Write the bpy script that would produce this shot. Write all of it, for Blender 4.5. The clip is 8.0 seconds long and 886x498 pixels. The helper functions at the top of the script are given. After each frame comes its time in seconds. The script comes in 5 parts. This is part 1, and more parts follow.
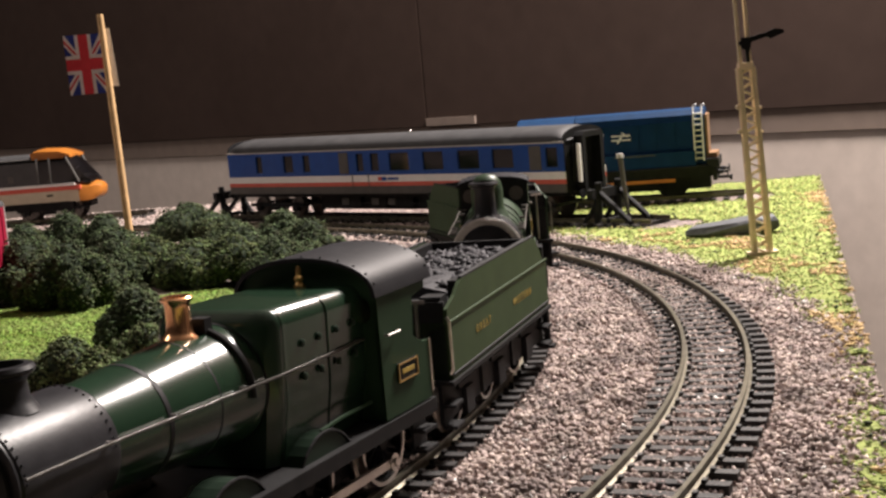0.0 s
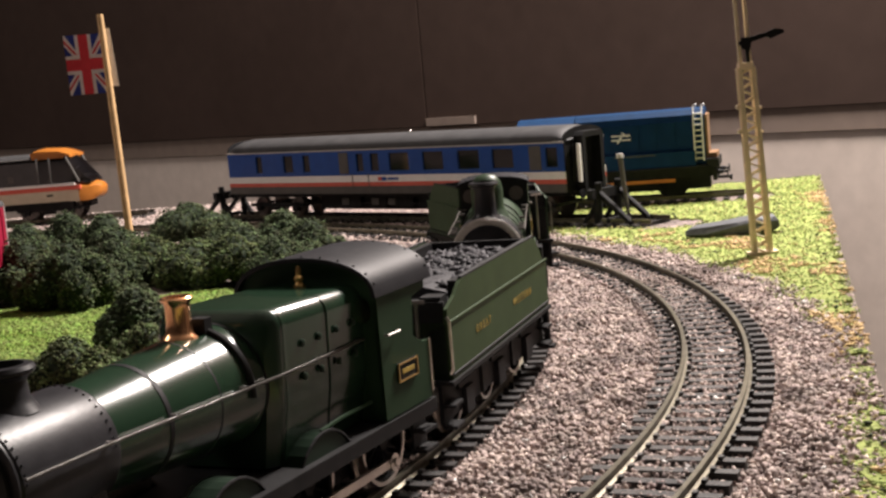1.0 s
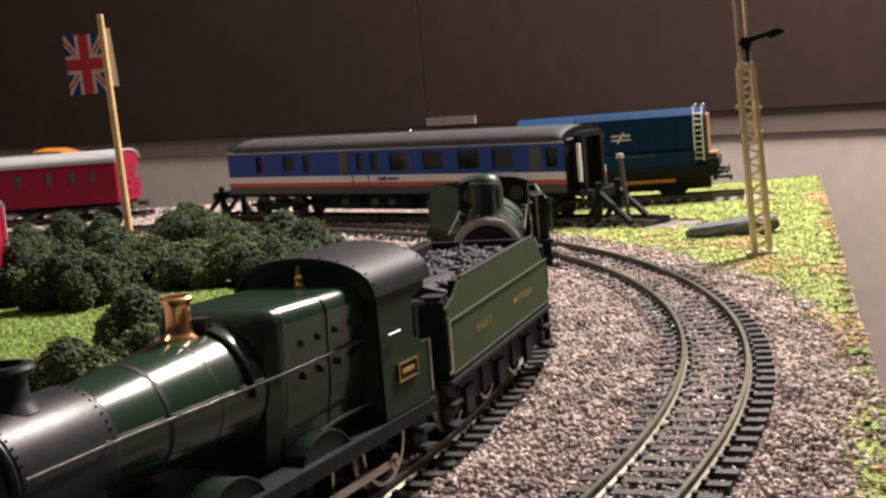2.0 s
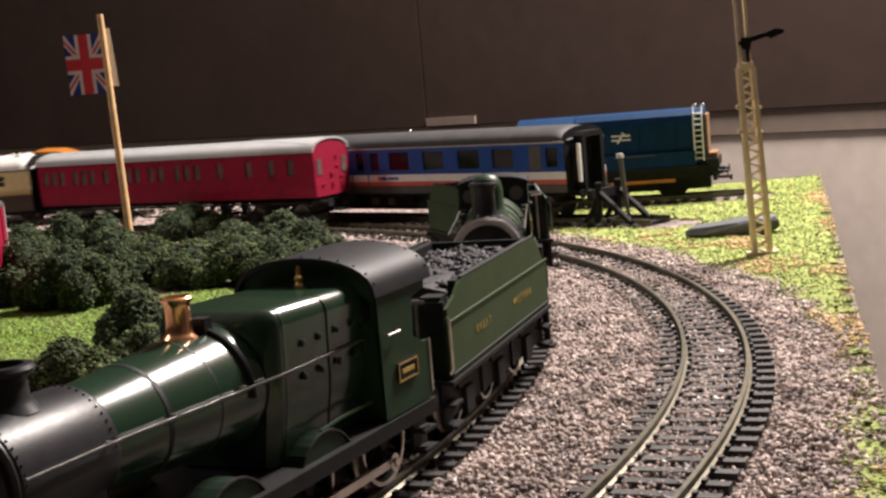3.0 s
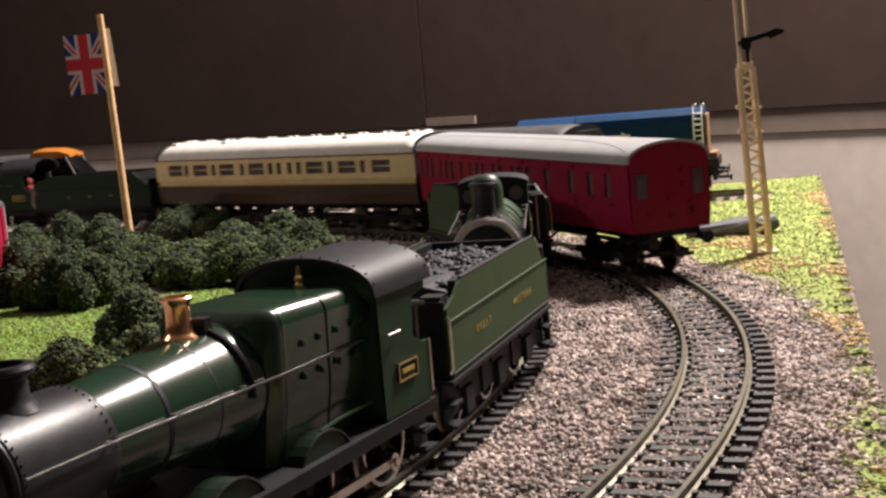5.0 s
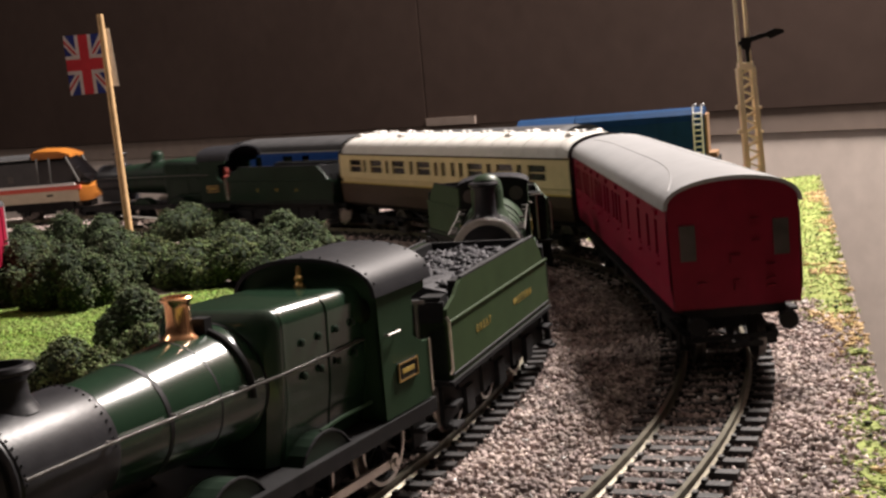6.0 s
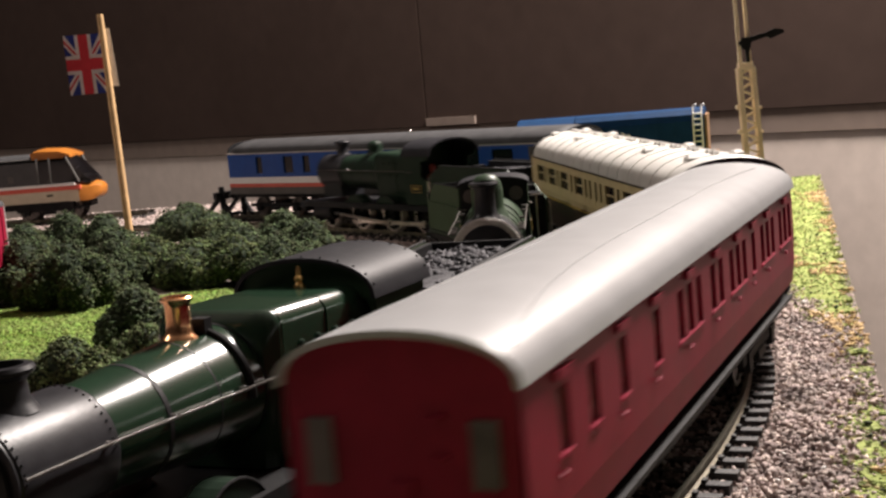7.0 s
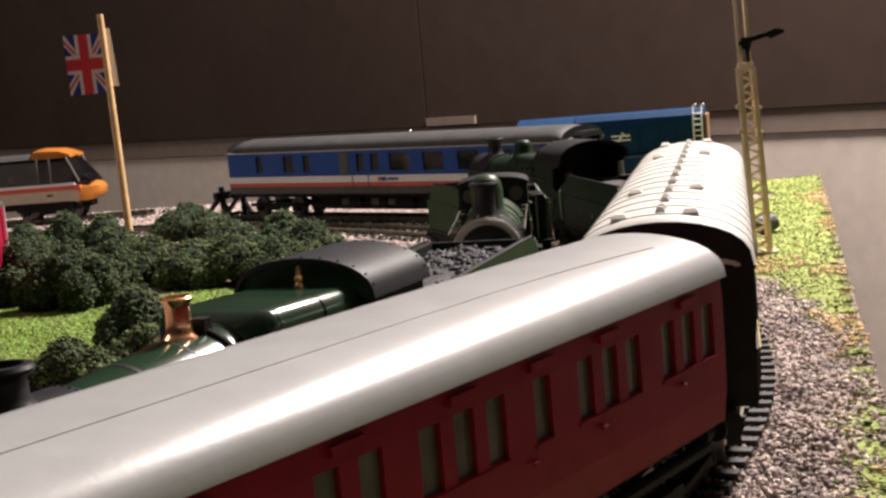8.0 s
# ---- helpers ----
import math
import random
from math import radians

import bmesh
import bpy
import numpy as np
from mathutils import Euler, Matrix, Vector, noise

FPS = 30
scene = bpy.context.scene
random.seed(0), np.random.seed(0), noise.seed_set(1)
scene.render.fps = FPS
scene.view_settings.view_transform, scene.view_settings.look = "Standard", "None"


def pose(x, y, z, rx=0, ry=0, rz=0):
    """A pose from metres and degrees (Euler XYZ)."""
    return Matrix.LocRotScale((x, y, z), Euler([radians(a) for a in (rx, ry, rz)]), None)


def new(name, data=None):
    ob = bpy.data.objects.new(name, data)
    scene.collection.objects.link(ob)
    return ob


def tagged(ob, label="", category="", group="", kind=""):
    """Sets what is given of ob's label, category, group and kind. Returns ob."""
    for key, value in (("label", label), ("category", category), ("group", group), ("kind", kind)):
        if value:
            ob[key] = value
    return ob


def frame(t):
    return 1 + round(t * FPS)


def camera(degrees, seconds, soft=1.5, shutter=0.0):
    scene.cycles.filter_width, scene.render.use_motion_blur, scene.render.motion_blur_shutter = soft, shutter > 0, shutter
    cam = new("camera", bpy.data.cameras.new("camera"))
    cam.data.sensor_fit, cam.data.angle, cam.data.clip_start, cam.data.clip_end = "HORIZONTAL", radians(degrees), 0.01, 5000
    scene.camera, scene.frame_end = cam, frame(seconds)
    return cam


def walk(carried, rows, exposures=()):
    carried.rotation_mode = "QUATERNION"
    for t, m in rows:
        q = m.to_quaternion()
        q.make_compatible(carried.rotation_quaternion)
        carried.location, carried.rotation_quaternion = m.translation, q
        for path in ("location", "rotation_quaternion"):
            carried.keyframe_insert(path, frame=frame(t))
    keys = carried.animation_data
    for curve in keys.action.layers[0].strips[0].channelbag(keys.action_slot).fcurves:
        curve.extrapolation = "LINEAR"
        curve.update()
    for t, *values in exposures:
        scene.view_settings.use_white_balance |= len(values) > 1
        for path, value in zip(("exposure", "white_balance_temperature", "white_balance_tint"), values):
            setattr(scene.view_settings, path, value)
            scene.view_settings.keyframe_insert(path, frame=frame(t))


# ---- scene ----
# A 1:76 model railway on a board. Builders work in millimetres; part() turns them into metres.
# The plane of the rail tops is z = 0.
cam = camera(35.47, 8.0, soft=2.6, shutter=0.5)
EYE = Vector((0, 0, 0.0844))
CAM_POSE = Matrix.Translation(EYE) @ pose(0, 0, 0, 90 - 7.359) @ pose(0, 0, 0, 0, 0, -5.03)
walk(cam, [(0.0, CAM_POSE), (8.0, CAM_POSE)], exposures=[(0.0, 0.0), (8.0, 0.0)])

# ---- light: a warm lamp beyond the board, and a weaker one at the other side of the room ----
world = bpy.data.worlds.new("room_dusk")
scene.world = world
world.use_nodes = True
world.node_tree.nodes["Background"].inputs[0].default_value = (0.5, 0.5, 0.56, 1)
world.node_tree.nodes["Background"].inputs[1].default_value = 0.036
lamp_data = bpy.data.lights.new("room_lamp", "POINT")
lamp_data.shadow_soft_size = 0.11
lamp_data.energy, lamp_data.color = 154.0, (1.0, 0.90, 0.84)
lamp = new("room_lamp", lamp_data)
lamp.location = (0.50, 0.98, 0.84)
side_data = bpy.data.lights.new("side_lamp", "POINT")
side_data.shadow_soft_size, side_data.energy, side_data.color = 0.12, 21.0, (1.0, 0.88, 0.81)
side_lamp = new("side_lamp", side_data)
side_lamp.location = (-1.45, 0.55, 1.05)


# ---- materials ----
def material(name, base, rough=0.5, metal=0.0, vary=0.15, scale=300, bump=0.0, bump_scale=900, other=None, mix=(0.45, 0.6),
             per="", coat=0.0, spread=0.25, spec=0.32):
    """A procedural surface: base colour with fine grain and broad stains, relief, and if asked a change from piece to piece."""
    m = bpy.data.materials.new(name)
    m.use_nodes = True
    t = m.node_tree
    n, link = t.nodes, t.links
    p = n["Principled BSDF"]
    co = n.new("ShaderNodeTexCoord")
    fine = n.new("ShaderNodeTexNoise")
    fine.inputs["Scale"].default_value, fine.inputs["Detail"].default_value = scale, 6
    broad = n.new("ShaderNodeTexNoise")
    broad.inputs["Scale"].default_value, broad.inputs["Detail"].default_value = scale / 9, 4
    for tex in (fine, broad):
        link.new(co.outputs["Object"], tex.inputs["Vector"])
    ramp = n.new("ShaderNodeValToRGB")
    ramp.color_ramp.elements[0].position, ramp.color_ramp.elements[1].position = mix
    ramp.color_ramp.elements[0].color = (*base, 1)
    ramp.color_ramp.elements[1].color = (*(other or base), 1)
    link.new(broad.outputs["Fac"], ramp.inputs["Fac"])
    hsv = n.new("ShaderNodeHueSaturation")
    link.new(ramp.outputs["Color"], hsv.inputs["Color"])
    value = n.new("ShaderNodeMapRange")
    value.inputs["To Min"].default_value, value.inputs["To Max"].default_value = 1 - vary * 1.6, 1 + vary * 1.6
    value.inputs["From Min"].default_value, value.inputs["From Max"].default_value = 0.25, 0.75
    link.new(fine.outputs["Fac"], value.inputs["Value"])
    last = value.outputs["Result"]
    if per:
        if per == "island":
            rnd = n.new("ShaderNodeNewGeometry").outputs["Random Per Island"]
        else:
            rnd = n.new("ShaderNodeObjectInfo").outputs["Random"]
        piece = n.new("ShaderNodeMapRange")
        piece.inputs["To Min"].default_value, piece.inputs["To Max"].default_value = 1 - spread, 1 + spread
        link.new(rnd, piece.inputs["Value"])
        times = n.new("ShaderNodeMath")
        times.operation = "MULTIPLY"
        link.new(last, times.inputs[0])
        link.new(piece.outputs["Result"], times.inputs[1])
        last = times.outputs[0]
        hue = n.new("ShaderNodeMapRange")
        hue.inputs["To Min"].default_value, hue.inputs["To Max"].default_value = 0.5 - spread * 0.06, 0.5 + spread * 0.06
        link.new(rnd, hue.inputs["Value"])
        link.new(hue.outputs["Result"], hsv.inputs["Hue"])
    link.new(last, hsv.inputs["Value"])
    link.new(hsv.outputs["Color"], p.inputs["Base Color"])
    gloss = n.new("ShaderNodeMapRange")
    gloss.inputs["To Min"].default_value, gloss.inputs["To Max"].default_value = max(rough - 0.08, 0.02), min(rough + 0.1, 1)
    link.new(broad.outputs["Fac"], gloss.inputs["Value"])
    link.new(gloss.outputs["Result"], p.inputs["Roughness"])
    p.inputs["Metallic"].default_value = metal
    p.inputs["Coat Weight"].default_value = coat
    p.inputs["Specular IOR Level"].default_value = 0.5 if metal > 0.5 else spec
    p.inputs["Coat Roughness"].default_value = 0.13
    if bump:
        rel = n.new("ShaderNodeTexNoise")
        rel.inputs["Scale"].default_value, rel.inputs["Detail"].default_value = bump_scale, 5
        link.new(co.outputs["Object"], rel.inputs["Vector"])
        b = n.new("ShaderNodeBump")
        b.inputs["Strength"].default_value, b.inputs["Distance"].default_value = bump, 0.0006
        link.new(rel.outputs["Fac"], b.inputs["Height"])
        link.new(b.outputs["Normal"], p.inputs["Normal"])
    return m


def pane_material(name, tint, rough=0.08):
    m = bpy.data.materials.new(name)
    m.use_nodes = True
    p = m.node_tree.nodes["Principled BSDF"]
    p.inputs["Base Color"].default_value = (*tint, 1)
    p.inputs["Roughness"].default_value = rough
    p.inputs["Transmission Weight"].default_value = 0.85
    p.inputs["IOR"].default_value = 1.45
    return m


LOCO_GREEN = material("loco_green_enamel", (0.014, 0.036, 0.020), 0.22, vary=0.06, scale=120, bump=0.02, bump_scale=300, coat=0.55, spec=0.25)
CAB_GREEN = material("loco_green_satin", (0.020, 0.044, 0.022), 0.5, vary=0.08, scale=120, bump=0.03, spec=0.10)
TENDER_GREEN = material("tender_green_satin", (0.034, 0.056, 0.024), 0.5, vary=0.08, scale=150, bump=0.04, spec=0.12)
ROOF_BLACK = material("black_cab_roof", (0.020, 0.020, 0.023), 0.5, vary=0.15, scale=200, bump=0.05, spec=0.12)
OLD_GREEN = material("dull_green_paint", (0.030, 0.052, 0.028), 0.42, vary=0.1, scale=150, bump=0.04, spec=0.2)
DARK_GREEN = material("dark_green_paint", (0.010, 0.022, 0.013), 0.45, vary=0.1, scale=150, bump=0.04, spec=0.15)
BLACK = material("satin_black_plastic", (0.013, 0.013, 0.014), 0.55, vary=0.2, scale=250, bump=0.05, spec=0.15)
SMOKEBOX = material("matt_black_smokebox", (0.020, 0.020, 0.023), 0.36, vary=0.15, scale=350, bump=0.05, bump_scale=900, spec=0.2)
GUNMETAL = material("dark_wheel_steel", (0.16, 0.15, 0.14), 0.38, 0.9, vary=0.15)
STEEL = material("bright_steel", (0.60, 0.57, 0.52), 0.28, 1.0, vary=0.1)
COPPER = material("polished_copper", (0.83, 0.46, 0.24), 0.22, 1.0, vary=0.08, scale=400, bump=0.03)
BRASS = material("polished_brass", (0.70, 0.47, 0.18), 0.30, 1.0, vary=0.08)
GOLD_PAINT = material("gold_lettering", (0.42, 0.30, 0.07), 0.5, vary=0.1)
COAL = material("coal_lumps", (0.040, 0.039, 0.045), 0.75, vary=0.3, scale=700, bump=0.5, per="island", spread=0.5)
RED = material("crimson_plastic", (0.25, 0.012, 0.036), 0.42, vary=0.08, scale=160, bump=0.03, spec=0.10)
RED_END = material("crimson_end", (0.22, 0.011, 0.030), 0.42, vary=0.08, scale=160, bump=0.03, spec=0.15)
ROOF_WHITE = material("silver_white_roof", (0.38, 0.385, 0.39), 0.30, vary=0.05, scale=120, bump=0.04, other=(0.35, 0.355, 0.36), spec=0.4)
ROOF_CREAM = material("off_white_roof", (0.60, 0.585, 0.55), 0.5, vary=0.06, scale=120, bump=0.04, other=(0.54, 0.53, 0.49))
CREAM = material("cream_plastic", (0.62, 0.50, 0.27), 0.42, vary=0.06, scale=160)
CHOCOLATE = material("chocolate_plastic", (0.050, 0.030, 0.020), 0.42, vary=0.1, scale=160)
BLUE = material("network_blue", (0.010, 0.058, 0.25), 0.42, vary=0.08, scale=160, bump=0.03)
RAIL_BLUE = material("rail_blue", (0.0048, 0.0270, 0.0760), 0.55, vary=0.1, scale=160, bump=0.03, spec=0.10)
WHITE = material("white_paint", (0.72, 0.70, 0.68), 0.45, vary=0.05, scale=200)
STRIPE_RED = material("red_stripe", (0.55, 0.10, 0.07), 0.45, vary=0.06, scale=200)
GREY_ROOF = material("grey_roof_plastic", (0.052, 0.052, 0.054), 0.55, vary=0.12, scale=120, bump=0.04, spec=0.15)
GREY = material("grey_panel", (0.085, 0.08, 0.075), 0.5, vary=0.08, scale=160)
SILVER_STRIP = material("pale_grey_strip", (0.45, 0.44, 0.42), 0.4, vary=0.08, scale=200)
DARK_GREY = material("dark_grey_panel", (0.060, 0.060, 0.062), 0.5, vary=0.1, scale=160)
HST_CREAM = material("pale_cream_panel", (0.50, 0.44, 0.33), 0.42, vary=0.06, scale=160)
HST_YELLOW = material("warning_orange_yellow", (0.38, 0.135, 0.022), 0.38, vary=0.07, scale=160)
ORANGE = material("orange_rod", (0.55, 0.19, 0.04), 0.5, vary=0.1)
SILVER_PAINT = material("silver_paint", (0.72, 0.71, 0.69), 0.35, vary=0.05)
RADIATOR = material("dull_tan_paint", (0.22, 0.13, 0.075), 0.6, vary=0.12, spec=0.1)
PANE = pane_material("tinted_glazing", (0.16, 0.14, 0.13))
PANE_SMOKY = pane_material("smoky_glazing", (0.02, 0.02, 0.025))
PANE_MILKY = material("milky_plastic_glazing", (0.10, 0.085, 0.08), 0.25, vary=0.3, scale=120)
SLEEPER = material("black_sleeper_plastic", (0.020, 0.019, 0.019), 0.55, vary=0.25, scale=500, bump=0.2, per="object", spread=0.3, other=(0.045, 0.04, 0.037))
RAIL_TOP = material("worn_nickel_rail", (0.20, 0.185, 0.14), 0.36, 0.8, vary=0.15, scale=200, bump=0.05, other=(0.14, 0.13, 0.10))
BALLAST = material("granite_ballast", (0.44, 0.355, 0.325), 0.85, vary=0.25, scale=900, bump=0.3, per="island", spread=0.34, other=(0.27, 0.222, 0.205))
BALLAST_BED = material("ballast_bed", (0.30, 0.235, 0.215), 0.9, vary=0.5, scale=700, bump=0.8, bump_scale=700, other=(0.12, 0.10, 0.09))
GRASS_BED = material("grass_mat_bed", (0.27, 0.32, 0.09), 0.9, vary=0.3, scale=420, bump=0.9, bump_scale=600, other=(0.25, 0.30, 0.08))
GRASS = material("grass_scatter", (0.215, 0.275, 0.072), 0.85, vary=0.2, scale=300, per="island", spread=0.14, other=(0.1785, 0.2338, 0.0553))
LIME = material("lime_grass_scatter", (0.1403, 0.1997, 0.0382), 0.85, vary=0.3, scale=500, per="island", spread=0.45, other=(0.1275, 0.1955, 0.0255))
TAN = material("bare_orange_foam", (0.52, 0.37, 0.19), 0.9, vary=0.2, scale=500, bump=0.5, per="island", spread=0.18, other=(0.50, 0.36, 0.17))
STRAW = material("straw_scatter", (0.47, 0.41, 0.19), 0.9, vary=0.2, scale=500, per="island", spread=0.2)
DARK_FLECK = material("dark_leaf_fleck", (0.035, 0.045, 0.02), 0.9, vary=0.3, scale=500, per="island", spread=0.5)
SHRUB = material("dark_foam_foliage", (0.050, 0.068, 0.030), 0.9, vary=0.35, scale=500, per="island", spread=0.6, other=(0.072, 0.092, 0.038))
SHRUB_B = material("olive_foam_foliage", (0.068, 0.088, 0.032), 0.9, vary=0.35, scale=500, per="island", spread=0.6, other=(0.09, 0.11, 0.038))
SHRUB_SHADE = material("shrub_gap_shade", (0.016, 0.026, 0.012), 0.95, vary=0.3, scale=300)
TWIG = material("brown_twig", (0.06, 0.04, 0.025), 0.8, vary=0.2)
SLATE = material("grey_slate", (0.085, 0.09, 0.10), 0.6, vary=0.2, scale=180, bump=0.5, bump_scale=350)
POLE_WOOD = material("pale_stick_wood", (0.52, 0.34, 0.17), 0.6, vary=0.12, scale=220, bump=0.1)
MAST_CREAM = material("cream_mast_plastic", (0.74, 0.62, 0.44), 0.5, vary=0.08, scale=200, bump=0.05)
PAPER = material("printed_paper_white", (0.75, 0.72, 0.70), 0.7, vary=0.04, scale=300)
FLAG_RED = material("printed_flag_red", (0.56, 0.035, 0.05), 0.7, vary=0.06, scale=300)
FLAG_BLUE = material("printed_flag_blue", (0.020, 0.035, 0.21), 0.7, vary=0.06, scale=300)
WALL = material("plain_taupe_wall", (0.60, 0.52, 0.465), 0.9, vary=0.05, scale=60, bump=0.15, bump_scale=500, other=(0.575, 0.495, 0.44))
PANEL_BROWN = material("dark_brown_panel", (0.050, 0.0325, 0.0265), 0.8, vary=0.06, scale=50, bump=0.08, bump_scale=300, other=(0.045, 0.029, 0.0235), spec=0.15)
MID_BROWN = material("mid_brown", (0.20, 0.155, 0.13), 0.85, vary=0.06, scale=60, bump=0.1, bump_scale=400)
# Unseen floor, side walls and ceiling: colours darkened to hold down bounced light.
FLOOR = material("brown_carpet", (0.07, 0.05, 0.042), 0.95, vary=0.3, scale=300, bump=0.5)
LOW_BOUNCE_WALL = material("low_bounce_wall", (0.045, 0.037, 0.034), 0.9, vary=0.05, scale=60, bump=0.15, bump_scale=500)
CEILING = material("low_bounce_ceiling", (0.20, 0.18, 0.17), 0.9, vary=0.04, scale=40)
BOARD = material("plywood_board", (0.42, 0.30, 0.18), 0.7, vary=0.15, scale=90)


# ---- builders ----
def thing(name, label, category, group="", m=None):
    ob = tagged(new(name), label, category, group)
    ob.empty_display_size = 0.01
    if m is not None:
        ob.matrix_basis = m
    return ob


def part(name, bm, mat, parent=None, label="", smooth=0, bevel=0.0):
    """Links a bmesh in millimetres as one mesh object under parent. smooth: the angle past which edges stay sharp."""
    if bevel:
        sharp = [e for e in bm.edges if len(e.link_faces) == 2 and e.calc_face_angle(0) > 0.5]
        bmesh.ops.bevel(bm, geom=sharp, offset=bevel, segments=2, affect="EDGES", clamp_overlap=True)
    bmesh.ops.recalc_face_normals(bm, faces=bm.faces)
    bmesh.ops.scale(bm, vec=(0.001,) * 3, verts=bm.verts)
    me = bpy.data.meshes.new(name)
    bm.to_mesh(me)
    bm.free()
    me.materials.append(mat)
    if smooth:
        me.shade_smooth()
        me.set_sharp_from_angle(angle=radians(smooth))
    ob = new(name, me)
    ob.parent = parent
    if label:
        tagged(ob, label)
    return ob


def again(ob, name, x=0, y=0, z=0, rz=0, parent=None):
    """A further part on the same mesh."""
    o = new(name, ob.data)
    o.parent = parent or ob.parent
    o.matrix_basis = pose(x / 1000, y / 1000, z / 1000, 0, 0, rz)
    return o


def box(bm, x0, x1, y0, y1, z0, z1):
    v = [bm.verts.new(p) for p in ((x0, y0, z0), (x1, y0, z0), (x1, y1, z0), (x0, y1, z0), (x0, y0, z1), (x1, y0, z1), (x1, y1, z1), (x0, y1, z1))]
    for f in ((0, 3, 2, 1), (4, 5, 6, 7), (0, 1, 5, 4), (1, 2, 6, 5), (2, 3, 7, 6), (3, 0, 4, 7)):
        bm.faces.new([v[i] for i in f])
    return bm


def loft(bm, rings, caps=True, closed=True):
    rows = [[bm.verts.new(p) for p in r] for r in rings]
    n = len(rows[0])
    for a, b in zip(rows, rows[1:]):
        for i in range(n if closed else n - 1):
            j = (i + 1) % n
            bm.faces.new((a[i], a[j], b[j], b[i]))
    if caps:
        bm.faces.new(rows[0][::-1])
        bm.faces.new(rows[-1])
    return bm


def rod(bm, a, b, r, r2=None, n=10, caps=True):
    """A round bar from a to b."""
    a, b = Vector(a), Vector(b)
    d = (b - a).normalized()
    u = d.orthogonal().normalized()
    w = d.cross(u)
    ring = lambda c, q: [c + (u * math.cos(k * math.tau / n) + w * math.sin(k * math.tau / n)) * q for k in range(n)]
    return loft(bm, [ring(a, r), ring(b, r if r2 is None else r2)], caps)


def pipe(bm, pts, r, n=8):
    pts = [Vector(p) for p in pts]
    rings = []
    u = None
    for i, p in enumerate(pts):
        d = (pts[min(i + 1, len(pts) - 1)] - pts[max(i - 1, 0)]).normalized()
        u = d.orthogonal().normalized() if u is None else (u - d * u.dot(d)).normalized()
        w = d.cross(u)
        rings.append([p + (u * math.cos(k * math.tau / n) + w * math.sin(k * math.tau / n)) * r for k in range(n)])
    return loft(bm, rings)


def turned(bm, prof, x=0, y=0, axis="z", n=28, z=0):
    """A turned form: prof holds (radius, height along the axis)."""
    rings = []
    for r, h in prof:
        ring = []
        for k in range(n):
            c, s = math.cos(k * math.tau / n) * max(r, 0.01), math.sin(k * math.tau / n) * max(r, 0.01)
            ring.append((x + c, y + s, z + h) if axis == "z" else (x + c, y + h, z + s) if axis == "y" else (x + h, y + c, z + s))
        rings.append(ring)
    return loft(bm, rings)


def slab(bm, outline, a, b, axis="x"):
    """A flat outline drawn out along an axis from a to b."""
    put = {"x": lambda h, p: (h, p[0], p[1]), "y": lambda h, p: (p[0], h, p[1]), "z": lambda h, p: (p[0], p[1], h)}[axis]
    return loft(bm, [[put(h, p) for p in outline] for h in (a, b)])


def fresh():
    return bmesh.new()


def lettering(name, words, height, mat, parent, m):
    """Raised words, in millimetres, laid at the pose m of the parent."""
    c = bpy.data.curves.new(name, "FONT")
    c.body, c.size, c.extrude, c.space_character = words, height / 1000, 0.00005, 1.75
    c.align_x, c.align_y = "CENTER", "CENTER"
    ob = bpy.data.objects.new(name, c)
    scene.collection.objects.link(ob)
    bpy.context.view_layer.update()
    me = bpy.data.meshes.new_from_object(ob.evaluated_get(bpy.context.evaluated_depsgraph_get()))
    bpy.data.objects.remove(ob)
    me.materials.append(mat)
    o = new(name, me)
    o.parent, o.matrix_basis = parent, m
    return o


ICO_V = np.array([(1, 0, 0), (-1, 0, 0), (0, 1, 0), (0, -1, 0), (0, 0, 1), (0, 0, -1)], float)
ICO_F = np.array([(0, 2, 4), (2, 1, 4), (1, 3, 4), (3, 0, 4), (2, 0, 5), (1, 2, 5), (3, 1, 5), (0, 3, 5)])


def crumbs(name, places, sizes, mat, parent=None, seed=1, rough=0.3, squash=0.8):
    """Many small uneven lumps in one mesh: ballast, scatter, foliage."""
    rng = np.random.default_rng(seed)
    places, sizes = np.asarray(places, float), np.asarray(sizes, float)
    n = len(places)
    v = ICO_V[None] * (1 + rng.uniform(-rough, rough, (n, 6, 1))) * rng.uniform(0.65, 1.25, (n, 1, 3))
    q = rng.normal(size=(n, 4))
    q /= np.linalg.norm(q, axis=1, keepdims=True)
    w, x, y, z = q.T
    rot = np.stack([1 - 2 * (y * y + z * z), 2 * (x * y - z * w), 2 * (x * z + y * w), 2 * (x * y + z * w), 1 - 2 * (x * x + z * z), 2 * (y * z - x * w),
                    2 * (x * z - y * w), 2 * (y * z + x * w), 1 - 2 * (x * x + y * y)], 1).reshape(n, 3, 3)
    v = np.einsum("nij,nkj->nki", rot, v)
    v[:, :, 2] *= squash
    v = (v * sizes[:, None, None] + places[:, None]).reshape(-1, 3) / 1000
    f = (ICO_F[None] + (np.arange(n) * 6)[:, None, None]).reshape(-1, 3)
    me = bpy.data.meshes.new(name)
    me.vertices.add(len(v))
    me.vertices.foreach_set("co", v.ravel())
    me.loops.add(f.size)
    me.loops.foreach_set("vertex_index", f.ravel())
    me.polygons.add(len(f))
    me.polygons.foreach_set("loop_start", np.arange(0, f.size, 3))
    me.update(calc_edges=True)
    me.materials.append(mat)
    ob = new(name, me)
    ob.parent = parent
    return ob


